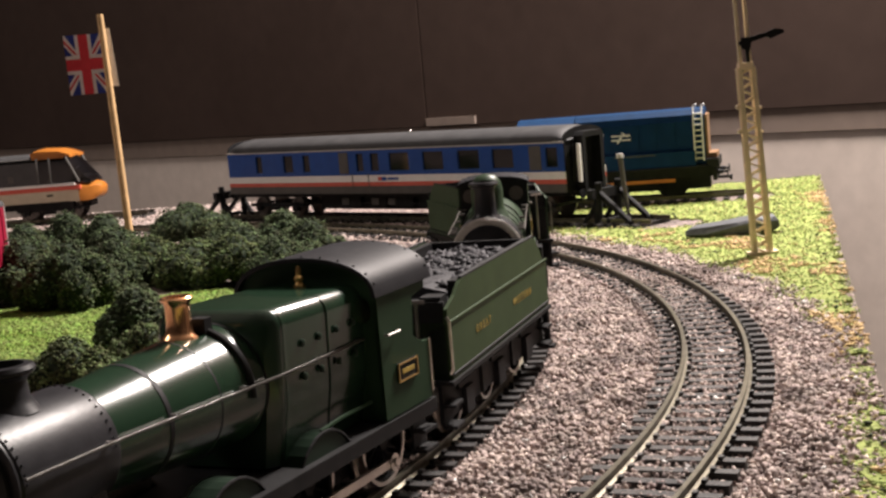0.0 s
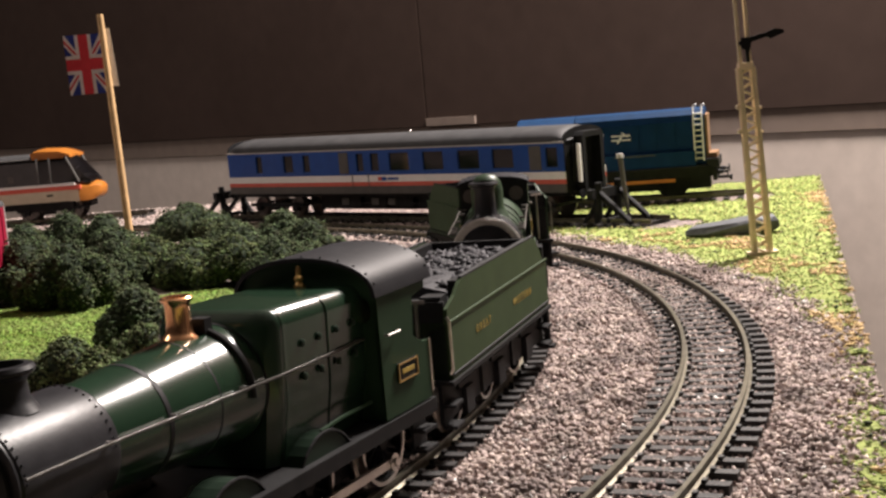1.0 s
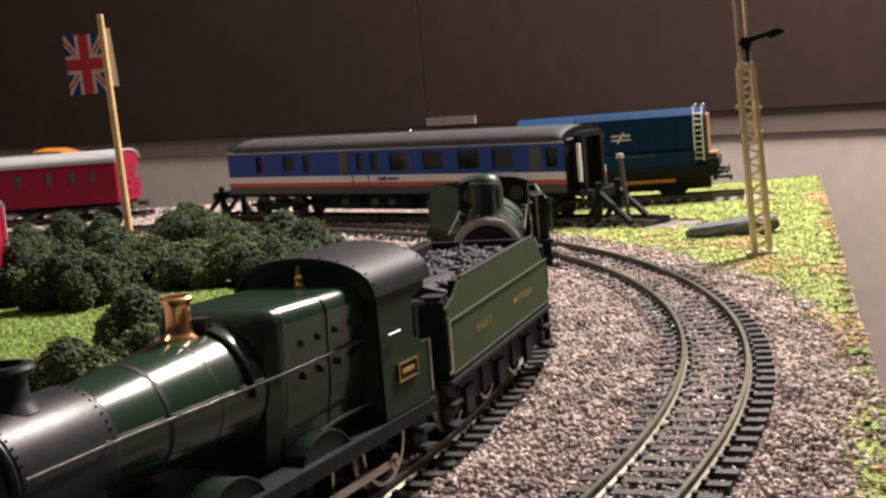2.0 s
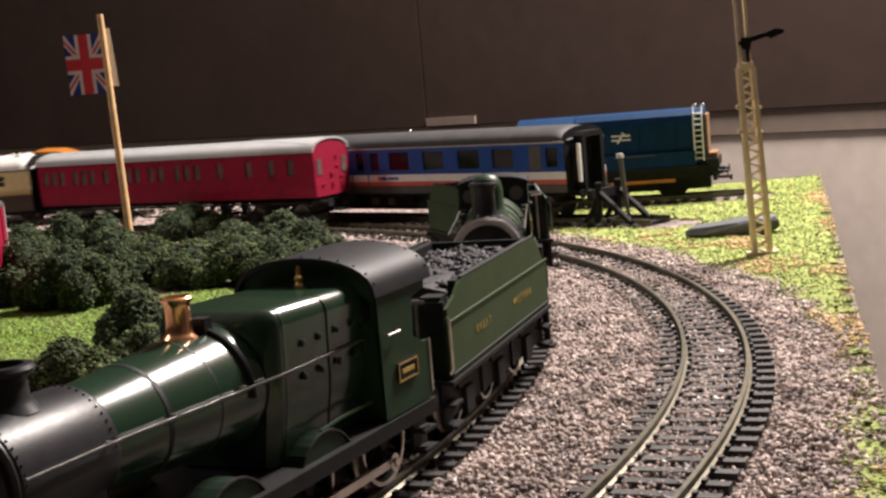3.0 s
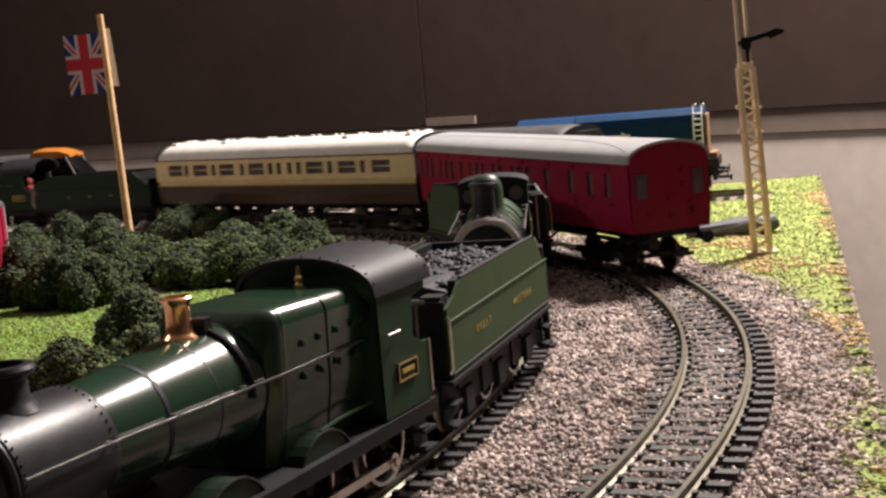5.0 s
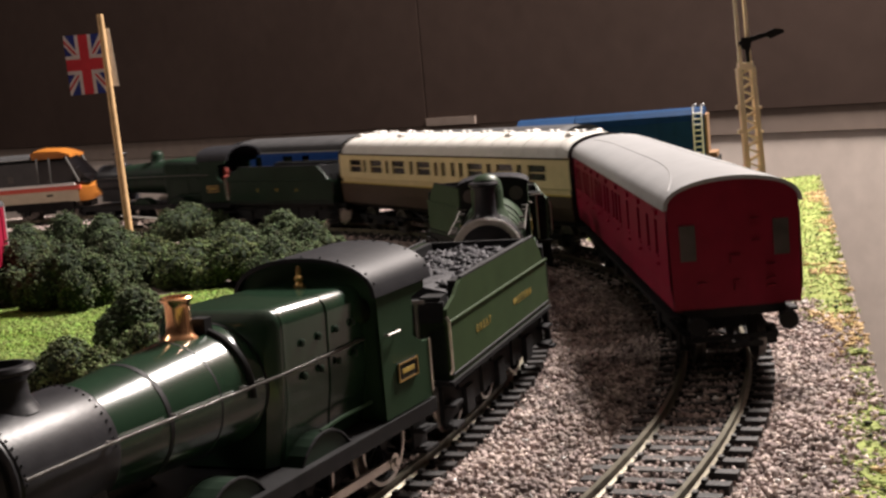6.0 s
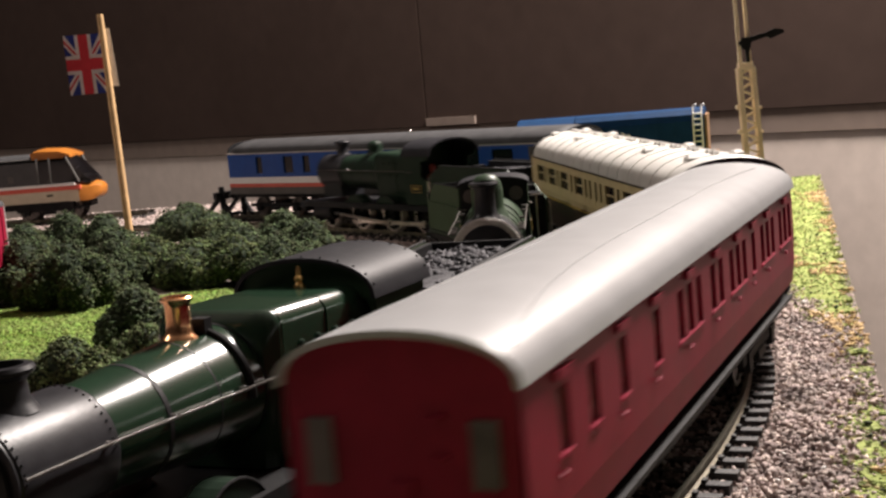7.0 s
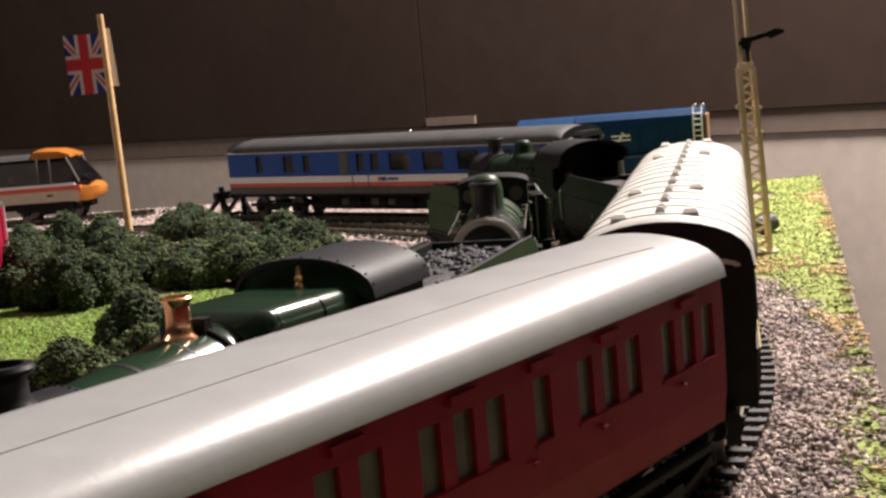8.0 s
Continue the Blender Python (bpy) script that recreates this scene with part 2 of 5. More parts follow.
# ---- the lines of the tracks ----
class Line:
    """A track's centre line: points and headings at every millimetre of its length."""

    def __init__(self, start, heading, pieces, s0=0.0):
        x, y, h = start[0], start[1], radians(heading)
        pts = [(x, y, h)]
        for length, radius in pieces:
            for _ in range(int(length)):
                h2 = h - (1 / radius if radius else 0)
                x, y, h = x + math.cos((h + h2) / 2), y + math.sin((h + h2) / 2), h2
                pts.append((x, y, h))
        self.p, self.s0 = np.array(pts), s0

    def at(self, s):
        i = min(max(s - self.s0, 0), len(self.p) - 1.001)
        k = int(i)
        a, b = self.p[k], self.p[k + 1]
        return a + (b - a) * (i - k)

    def sit(self, s, base):
        """The pose of a vehicle whose two bogies stand base apart about s."""
        a, b = self.at(s + base / 2), self.at(s - base / 2)
        m = (a + b) / 2
        return pose(m[0] / 1000, m[1] / 1000, 0, 0, 0, math.degrees(math.atan2(a[1] - b[1], a[0] - b[0])))

    def beside(self, off):
        o = Line((0, 0), 0, [(1, 0)], 0)
        p = self.p.copy()
        p[:, 0] += np.sin(p[:, 2]) * off
        p[:, 1] -= np.cos(p[:, 2]) * off
        o.p, o.s0 = p, self.s0
        return o

    def away(self, xy):
        """Signed distance of points from the line: positive to the right of the way of travel."""
        xy = np.asarray(xy, float)
        out = np.empty(len(xy))
        q = self.p[::6]
        for i in range(0, len(xy), 4000):
            d = xy[i:i + 4000, None] - q[None, :, :2]
            k = np.argmin((d ** 2).sum(2), 1)
            dd = d[np.arange(len(k)), k]
            out[i:i + 4000] = dd[:, 0] * np.sin(q[k, 2]) - dd[:, 1] * np.cos(q[k, 2])
            far = np.hypot(dd[:, 0], dd[:, 1])
            out[i:i + 4000] = np.sign(out[i:i + 4000]) * far
        return out


# main line: straight from the far end, then one long right-hand sweep past the camera
def joined(there, head, back, ahead):
    """A line through a joint: pieces walked backwards from it and pieces walked on from it. Its length counts from the joint."""
    b = Line(there, head + 180, [(a, -r) for a, r in back]).p[::-1].copy()
    b[:, 2] += math.pi
    f = Line(there, head, ahead).p
    line = Line((0, 0), 0, [(1, 0)])
    line.p, line.s0 = np.vstack([b[:-1], f]), -(len(b) - 1)
    line.p[:, 2] = np.unwrap(line.p[:, 2])
    return line


JOINT = (67.9, 355.6)
MAIN = joined(JOINT, -104.5, [(251, 443), (560, 513), (700, 0)], [(70, 483), (145, 667), (200, 540)])
INNER = joined(JOINT, -104.5, [(500, 443), (300, 0)], [(100, 780), (330, 400)]).beside(65)


# ---- the room ----
def wall_slab(name, a, b, z0, z1, thick, mat):
    a, b = Vector(a), Vector(b)
    d = (b - a).normalized()
    nrm = Vector((-d.y, d.x)) * thick
    bm = slab(fresh(), [a, b, b + nrm, a + nrm], z0, z1, "z")
    return tagged(part(name, bm, mat), kind="structure")


WAY = Vector((-0.754, 0.657))
FOOT = Vector((349.8, 1349.1))
OUT = Vector((0.657, 0.754))
c1, c2 = FOOT - WAY * 2200, FOOT + WAY * 3200
c3, c4 = c2 - OUT * 3600, c1 - OUT * 3600
tagged(wall_slab("wall_north", c2, c1, -780, 1700, 60, WALL), "plain taupe painted wall behind the layout", "wall")
# Three unseen walls added to close the room, dark so little light bounces.
tagged(wall_slab("wall_west", c3, c2, -780, 1700, 60, LOW_BOUNCE_WALL), "unseen room wall, dark brown to cut bounced light", "wall")
tagged(wall_slab("wall_south", c4, c3, -780, 1700, 60, LOW_BOUNCE_WALL), "unseen room wall, dark brown to cut bounced light", "wall")
tagged(wall_slab("wall_east", c1, c4, -780, 1700, 60, LOW_BOUNCE_WALL), "unseen room wall, dark brown to cut bounced light", "wall")
tagged(part("floor", slab(fresh(), [c1, c2, c3, c4], -800, -780, "z"), FLOOR), "brown carpeted room floor", "floor", kind="structure")
tagged(part("ceiling", slab(fresh(), [c1, c2, c3, c4], 1700, 1720, "z"), CEILING), "unseen grey-brown room ceiling, darkened to cut bounced light", "ceiling", kind="structure")


def backing_panel(a, b, z0, z1):
    """A dark brown board against the wall, from a to b millimetres along it."""
    t = thing("backing_panel", "large dark brown board standing flat against the wall", "wall panel", "boards along the wall")
    p, q = FOOT + WAY * a - OUT * 24, FOOT + WAY * b - OUT * 24
    part("board", slab(fresh(), [p, q, q + OUT * 12, p + OUT * 12], z0, z1, "z"), PANEL_BROWN, t, bevel=1.5)
    return t


# ---- the board and its ground ----
EDGE = [(245, 883), (150, 880), (60, 930), (-60, 1052), (-420, 1125), (-1250, 1230), (-1250, -320), (-62, -320)]
base_board = part("ground", slab(fresh(), EDGE, -22, -4.5, "z"), BALLAST_BED)
tagged(base_board, "model railway board under pinkish-grey ballast", "ground", kind="structure")


table = thing("layout_table", "plain wooden table carrying the railway board", "table")
part("tabletop", slab(fresh(), [(225, 830), (50, 900), (-80, 1020), (-430, 1090), (-1200, 1190), (-1200, -290), (-70, -290)], -44, -22.2, "z"), BOARD, table, bevel=2)
for lx, ly in ((160, 800), (-1130, 1120), (-1150, -240), (-130, -240)):
    part("leg", box(fresh(), lx - 25, lx + 25, ly - 25, ly + 25, -780, -44.2), BOARD, table, bevel=3)


def inside(xy):
    xy = np.asarray(xy, float)
    ok = np.zeros(len(xy), bool)
    n = len(EDGE)
    for i in range(n):
        (xa, ya), (xb, yb) = EDGE[i], EDGE[(i + 1) % n]
        hit = ((ya > xy[:, 1]) != (yb > xy[:, 1])) & (xy[:, 0] < (xb - xa) * (xy[:, 1] - ya) / (yb - ya + 1e-9) + xa)
        ok ^= hit
    return ok


def wobble(xy, size, seed=0.0):
    return np.array([noise.noise((x / size, y / size, seed)) for x, y in xy])


def scatter(n, x0, x1, y0, y1, seed):
    rng = np.random.default_rng(seed)
    xy = np.c_[rng.uniform(x0, x1, n), rng.uniform(y0, y1, n)]
    return xy[inside(xy)], rng


def clear_of_sidings(xy):
    """True where no siding lies."""
    return (np.abs(SIDING.away(xy)) > 17) & (np.abs(SHUNT.away(xy)) > 17)


def grassy(xy):
    """True where the green mat lies: not behind the shrubs, where the ballast goes on."""
    return (xy[:, 0] > 22 + 12 * wobble(xy, 35, 2.2)) | (xy[:, 1] < 560)


def grass_sheet():
    """The green mat outside the main line: a sheet with an uneven inner edge."""
    step = 5.0
    xs, ys = np.arange(-140, 255, step), np.arange(-60, 960, step)
    gx, gy = np.meshgrid(xs, ys, indexing="ij")
    xy = np.c_[gx.ravel(), gy.ravel()]
    ok = inside(xy) & (MAIN.away(xy) < -34 - 6 * wobble(xy, 30)) & clear_of_sidings(xy) & grassy(xy)
    ok = ok.reshape(gx.shape)
    z = (-3.4 + 0.8 * wobble(xy, 25, 3)).reshape(gx.shape)
    bm = fresh()
    made = {}
    for i in range(len(xs) - 1):
        for j in range(len(ys) - 1):
            if ok[i, j] and ok[i + 1, j] and ok[i, j + 1] and ok[i + 1, j + 1]:
                q = []
                for k in ((i, j), (i + 1, j), (i + 1, j + 1), (i, j + 1)):
                    if k not in made:
                        made[k] = bm.verts.new((xs[k[0]], ys[k[1]], z[k]))
                    q.append(made[k])
                bm.faces.new(q)
    low = bmesh.ops.extrude_face_region(bm, geom=bm.faces[:])
    bmesh.ops.translate(bm, vec=(0, 0, -1.6), verts=[g for g in low["geom"] if isinstance(g, bmesh.types.BMVert)])
    return tagged(part("grass_mat", bm, GRASS_BED, smooth=60), "bright green grass mat along the board edge", "grass", kind="stuff")


def track(name, label, line, s0, s1, pitch=7.9, group="tracks"):
    """Two rails on black plastic sleepers, each sleeper a part."""
    t = thing(name, label, "railway track", group)
    n = int((s1 - s0) / 6)
    ss = np.linspace(s0, s1, n + 1)
    P = np.array([line.at(s) for s in ss])
    # rail section: head, web and foot
    sect = [(-0.55, 0), (0.55, 0), (0.55, -0.7), (0.2, -0.95), (0.2, -1.9), (0.95, -2.3), (-0.95, -2.3), (-0.2, -1.9), (-0.2, -0.95), (-0.55, -0.7)]
    for off in (-8.75, 8.75):
        rings = [[(x + math.sin(h) * (off + a), y - math.cos(h) * (off + a), b) for a, b in sect] for x, y, h in P]
        part("rail", loft(fresh(), rings), RAIL_TOP, t)
    bm = fresh()
    box(bm, -1.55, 1.55, -15.6, 15.6, -4.6, -2.3)
    for y in (-8.75, 8.75):
        for e in (-1.6, 1.6):
            box(bm, -0.9, 0.9, y + e - 0.55, y + e + 0.55, -2.32, -1.5)
    first = part("sleeper", bm, SLEEPER, t)
    k = 0
    s = s0 + pitch / 2
    while s < s1:
        x, y, h = line.at(s)
        o = first if k == 0 else again(first, "sleeper")
        o.matrix_basis = pose(x / 1000, y / 1000, 0, 0, 0, math.degrees(h) + random.uniform(-0.6, 0.6))
        k += 1
        s += pitch
    return t


# ---- rolling stock: x runs forward, z up from the rails ----
def spoked_wheel(name, r, parent, x, y, z, spokes=12, mat=BLACK, rim=STEEL):
    s = 1 if y > 0 else -1
    bm = fresh()
    turned(bm, [(r * 0.84, -1.0), (r * 0.98, -1.0), (r * 0.98, 1.0), (r * 0.84, 1.0), (r * 0.84, -1.0)], axis="y")
    turned(bm, [(0.01, -1.2), (r * 0.2, -1.2), (r * 0.2, 1.3), (0.01, 1.3)], axis="y", n=16)
    w = part(name, bm, mat, parent, smooth=40)
    w.matrix_basis = pose(x / 1000, y / 1000, z / 1000)
    first = part("spoke", rod(fresh(), (r * 0.15, 0, 0), (r * 0.88, 0, 0), 0.45, 0.35, 5), mat, w)
    for k in range(1, spokes):
        again(first, "spoke", parent=w).matrix_basis = pose(0, 0, 0, 0, k * 360 / spokes, 0)
    bm = turned(fresh(), [(r * 0.9, -1.3), (r + 1.1, -1.3), (r + 1.1, -0.7), (r, -0.6), (r - 0.1, 1.25), (r * 0.9, 1.25), (r * 0.9, -1.3)], axis="y")
    if s < 0:
        bmesh.ops.rotate(bm, cent=(0, 0, 0), matrix=Matrix.Rotation(math.pi, 3, "Z"), verts=bm.verts)
    part("tyre", bm, rim, w, "bare steel tyre" if rim == STEEL else "black tyre", smooth=40)
    return w


def disc_wheel(parent, x, y, r=6.3, z=None):
    s = 1 if y > 0 else -1
    bm = turned(fresh(), [(0.01, 0.6 * s), (1.2, 0.7 * s), (r * 0.8, 0.2 * s), (r * 0.82, 0.9 * s), (r, 0.9 * s), (r, -0.8 * s), (r + 0.9, -0.9 * s), (r + 0.9, -1.5 * s), (0.01, -1.5 * s)], axis="y", n=20)
    w = part("wheel", bm, GUNMETAL, parent, smooth=40)
    w.matrix_basis = pose(x / 1000, y / 1000, (r if z is None else z) / 1000)
    return w


def bogie(parent, x, wheelbase=34, r=6.3, name="bogie"):
    bm = fresh()
    for y in (-11.6, 11.6):
        box(bm, x - wheelbase * 0.72, x + wheelbase * 0.72, y - 0.9, y + 0.9, 6.2, 8.4)
        for dx in (-wheelbase / 2, wheelbase / 2):
            box(bm, x + dx - 2.2, x + dx + 2.2, y - 1.5, y + 1.5, 3.6, 8.6)
        box(bm, x - 5, x + 5, y - 1.4, y + 1.4, 3.9, 6.3)
    box(bm, x - 4, x + 4, -11, 11, 6, 9.5)
    box(bm, x - wheelbase * 0.72, x - wheelbase * 0.72 + 1.2, -11, 11, 6.4, 8)
    box(bm, x + wheelbase * 0.72 - 1.2, x + wheelbase * 0.72, -11, 11, 6.4, 8)
    b = part(name, bm, BLACK, parent, bevel=0.25)
    for dx in (-wheelbase / 2, wheelbase / 2):
        for y in (-8.6, 8.6):
            disc_wheel(b, x + dx, y, r)
    return b


def buffers(parent, x, z=13.6, sign=1, gap=11.5, mat=BLACK):
    for y in (-gap, gap):
        bm = fresh()
        rod(bm, (x, y, z), (x + 3.4 * sign, y, z), 1.5, 1.2, 12)
        rod(bm, (x + 3.2 * sign, y, z), (x + 5.6 * sign, y, z), 0.7, n=8)
        rod(bm, (x + 5.4 * sign, y, z), (x + 6.1 * sign, y, z), 2.5, n=16)
        part("buffer", bm, mat, parent, smooth=40)


def arch(W, ze, zr, n=16, drop=0.0):
    """The points of a coach roof from eave to eave."""
    out = []
    for k in range(n + 1):
        a = math.pi * k / n
        out.append((math.cos(a) * W / 2, ze + (zr - ze) * math.sin(a) ** 0.82 - drop))
    return out


def coach_side(L, W, zb, ze, z0, z1, windows, sgn):
    """One side with real openings; windows hold (x from, x to)."""
    bm = fresh()
    y = sgn * W / 2
    rows = [(zb, y - sgn * 0.9), (zb + 6, y - sgn * 0.15), (z0, y), (z1, y), (ze, y - sgn * 0.25)]
    cuts = sorted({-L / 2, L / 2, *[a for w in windows for a in w]})
    hole = lambda a, b: any(w[0] <= a + 1e-6 and b <= w[1] + 1e-6 for w in windows)
    vs = [[bm.verts.new((x, yy, z)) for z, yy in rows] for x in cuts]
    t = -sgn * 1.1
    for i in range(len(cuts) - 1):
        for k in range(4):
            if k == 2 and hole(cuts[i], cuts[i + 1]):
                continue
            bm.faces.new((vs[i][k], vs[i + 1][k], vs[i + 1][k + 1], vs[i][k + 1]))
    for a, b in windows:
        for p, q in (((a, z0), (b, z0)), ((b, z0), (b, z1)), ((b, z1), (a, z1)), ((a, z1), (a, z0))):
            bm.faces.new([bm.verts.new(c) for c in ((p[0], y, p[1]), (q[0], y, q[1]), (q[0], y + t, q[1]), (p[0], y + t, p[1]))])
    inner = [[bm.verts.new((x, yy + t, z)) for z, yy in rows] for x in cuts]
    for i in range(len(cuts) - 1):
        for k in range(4):
            if k == 2 and hole(cuts[i], cuts[i + 1]):
                continue
            bm.faces.new((inner[i][k], inner[i][k + 1], inner[i + 1][k + 1], inner[i + 1][k]))
    return bm


def coach_ends(t, L, W, zb, ze, zr, mat, label=""):
    outline = [(W / 2 - 0.9, zb), *arch(W - 0.6, ze, zr, 14), (-W / 2 + 0.9, zb)]
    ends = []
    for s in (1, -1):
        bm = slab(fresh(), outline, s * (L / 2 - 1.0), s * (L / 2 + 0.05))
        ends.append(part("end_panel", bm, mat, t, label, smooth=30))
    return ends


def coach_roof(t, L, W, ze, zr, mat, over=0.5, dome=0.0, label=""):
    a = arch(W + 2 * over, ze, zr + 0.5)
    b = arch(W + 2 * over - 2, ze, zr - 0.6)[::-1]
    sect = a + b
    rings = []
    if dome:
        for k in range(6):
            q = k / 5
            x = -L / 2 - 0.6 + dome * q
            f = math.sin(q * math.pi / 2) ** 0.6
            rings.append([(x, y * (0.82 + 0.18 * f), ze + (z - ze) * max(f, 0.12)) for y, z in sect])
        rings += [[(-r[0], r[1], r[2]) for r in ring] for ring in rings[::-1]]
    else:
        rings = [[(x, y, z) for y, z in sect] for x in (-L / 2 - 0.7, L / 2 + 0.7)]
    return part("roof", loft(fresh(), rings), mat, t, label, smooth=35)


def underframe(t, L, zb):
    bm = fresh()
    box(bm, -L / 2 + 1, L / 2 - 1, -12.5, 12.5, zb - 2.6, zb + 0.4)
    for y in (-11.5, 11.5):
        for a, b in ((-42, 42),):
            box(bm, a + 14, b - 14, y - 0.6, y + 0.6, 7.6, 8.6)
            for s in (-1, 1):
                rod(bm, (s * 28, y, 8.1), (s * 44, y, zb - 2), 0.6, n=6)
                rod(bm, (s * 14, y, 8.1), (s * 14, y, zb - 2), 0.6, n=6)
    return part("underframe", bm, BLACK, t, bevel=0.15)


def glazing(t, W, z0, z1, windows, mat, name="window"):
    for s in (1, -1):
        for a, b in windows:
            bm = box(fresh(), a - 0.3, b + 0.3, *sorted((s * (W / 2 - 1.5), s * (W / 2 - 0.85))), z0 - 0.3, z1 + 0.3)
            ob = part(name, bm, mat, t)


RED_L, RED_W = 228.0, 34.5


def red_coach():
    L, W, zb, ze, zr = RED_L, RED_W, 17.5, 44.0, 51.0
    t = thing("passenger_coach", "crimson suburban coach with silver-white roof, rolling on the curve", "model coach", "vehicles of the train")
    doors = (-99.8, -72.3, -52.4, -32.8, -9.0, 16.6, 43.0, 65.5, 97.0)
    wins = []
    for x in (-107.4, -99.8, -92.2, -79.9, -72.3, -64.7, -52.4, -40.4, -32.8, -25.2, -13.2, -5.0, 8.6, 16.6, 24.6, 43.0, 65.5, 82.5, 97.0):
        wins.append((x - 2.3, x + 2.3))
    z0, z1 = 30.6, 39.9
    for s in (1, -1):
        part("side_panel", coach_side(L, W, zb, ze, z0, z1, wins, s), RED, t)
    glazing(t, W, z0, z1, wins, PANE_MILKY)
    front, rear = coach_ends(t, L, W, zb, ze, zr, RED_END)
    roof = coach_roof(t, L, W, ze - 0.3, zr, ROOF_WHITE, 0.7, label="silver-white arched roof")
    # rain strips bow along the roof and run down to the eaves at the leading end
    for sgn in (1, -1):
        pts = []
        for k in range(41):
            u = k / 40
            lat = 7.0 + 8.5 * max(0.0, (u - 0.55) / 0.45) ** 3 + 2.5 * max(0.0, (0.25 - u) / 0.25) ** 2
            top = ze - 0.3 + (zr + 0.8 - ze) * math.sin(math.acos(min(1.0, lat / (RED_W / 2 + 0.7)))) ** 0.82
            pts.append((-L / 2 + 10 + (L - 14) * u, sgn * lat, top))
        part("rain_strip", pipe(fresh(), pts, 0.15, 6), ROOF_WHITE, t)
    for x in doors:
        for s in (1, -1):
            bm = box(fresh(), x - 3.2, x + 3.2, *sorted((s * (W / 2 - 0.1), s * (W / 2 + 0.6))), 41.2, 42.5)
            part("door_vent", bm, RED, t, bevel=0.3)
            bm = fresh()
            rod(bm, (x + 3.3, s * W / 2, 28.4), (x + 3.3, s * (W / 2 + 0.9), 28.4), 0.35, n=6)
            rod(bm, (x + 3.3, s * (W / 2 + 0.8), 28.4), (x + 4.8, s * (W / 2 + 0.8), 28.4), 0.3, n=6)
            part("door_handle", bm, RED, t)
    for a0, b0 in ((-110, -89.5), (-82.5, -62), (-55, -49.8), (-43, -22.6), (-16, -2.4), (6, 27.2), (40.4, 45.6), (63, 68), (80, 85), (94.5, 99.5)):
        for s in (1, -1):
            part("window_ledge", box(fresh(), a0, b0, *sorted((s * (W / 2 - 0.1), s * (W / 2 + 0.3))), 29.9, 30.5), RED, t)
    # end windows, lamp irons and steps of the leading end
    for y in (-12.0, 12.0):
        part("end_window", box(fresh(), L / 2 + 0.06, L / 2 + 0.5, y - 2.0, y + 2.0, 30.2, 39.4), PANE_MILKY, t, "grey end window", bevel=0.2)
    bm = fresh()
    for y, z in ((9.0, 24), (9.0, 27.5), (9.0, 22), (5.5, 34), (5.5, 39.5), (-9.0, 24)):
        box(bm, L / 2, L / 2 + 1.0, y - 1.1, y + 1.1, z, z + 0.5)
    part("end_step", bm, RED_END, t, bevel=0.12)
    rodm = fresh()
    box(rodm, L / 2, L / 2 + 0.9, -1.3, 1.3, 29, 31)
    box(rodm, L / 2, L / 2 + 0.9, -0.7, 0.7, 22, 24.6)
    part("lamp_bracket", rodm, RED_END, t, bevel=0.15)
    underframe(t, L, zb)
    for s in (1, -1):
        part("step_board", box(fresh(), -L / 2 + 6, L / 2 - 6, *sorted((s * 14, s * 17)), zb - 3.6, zb - 2.6), BLACK, t, bevel=0.2)
        buffers(t, s * L / 2, 14, s)
        bm = fresh()
        box(bm, *sorted((s * (L / 2), s * (L / 2 + 7))), -1.2, 1.2, 8.2, 9.6)
        box(bm, *sorted((s * (L / 2 + 6), s * (L / 2 + 7))), -4.5, 4.5, 8.2, 9.6)
        part("coupling", bm, BLACK, t)
    for x in (-80, 80):
        bogie(t, x, 33)
    return t


CREAM_L = 227.0


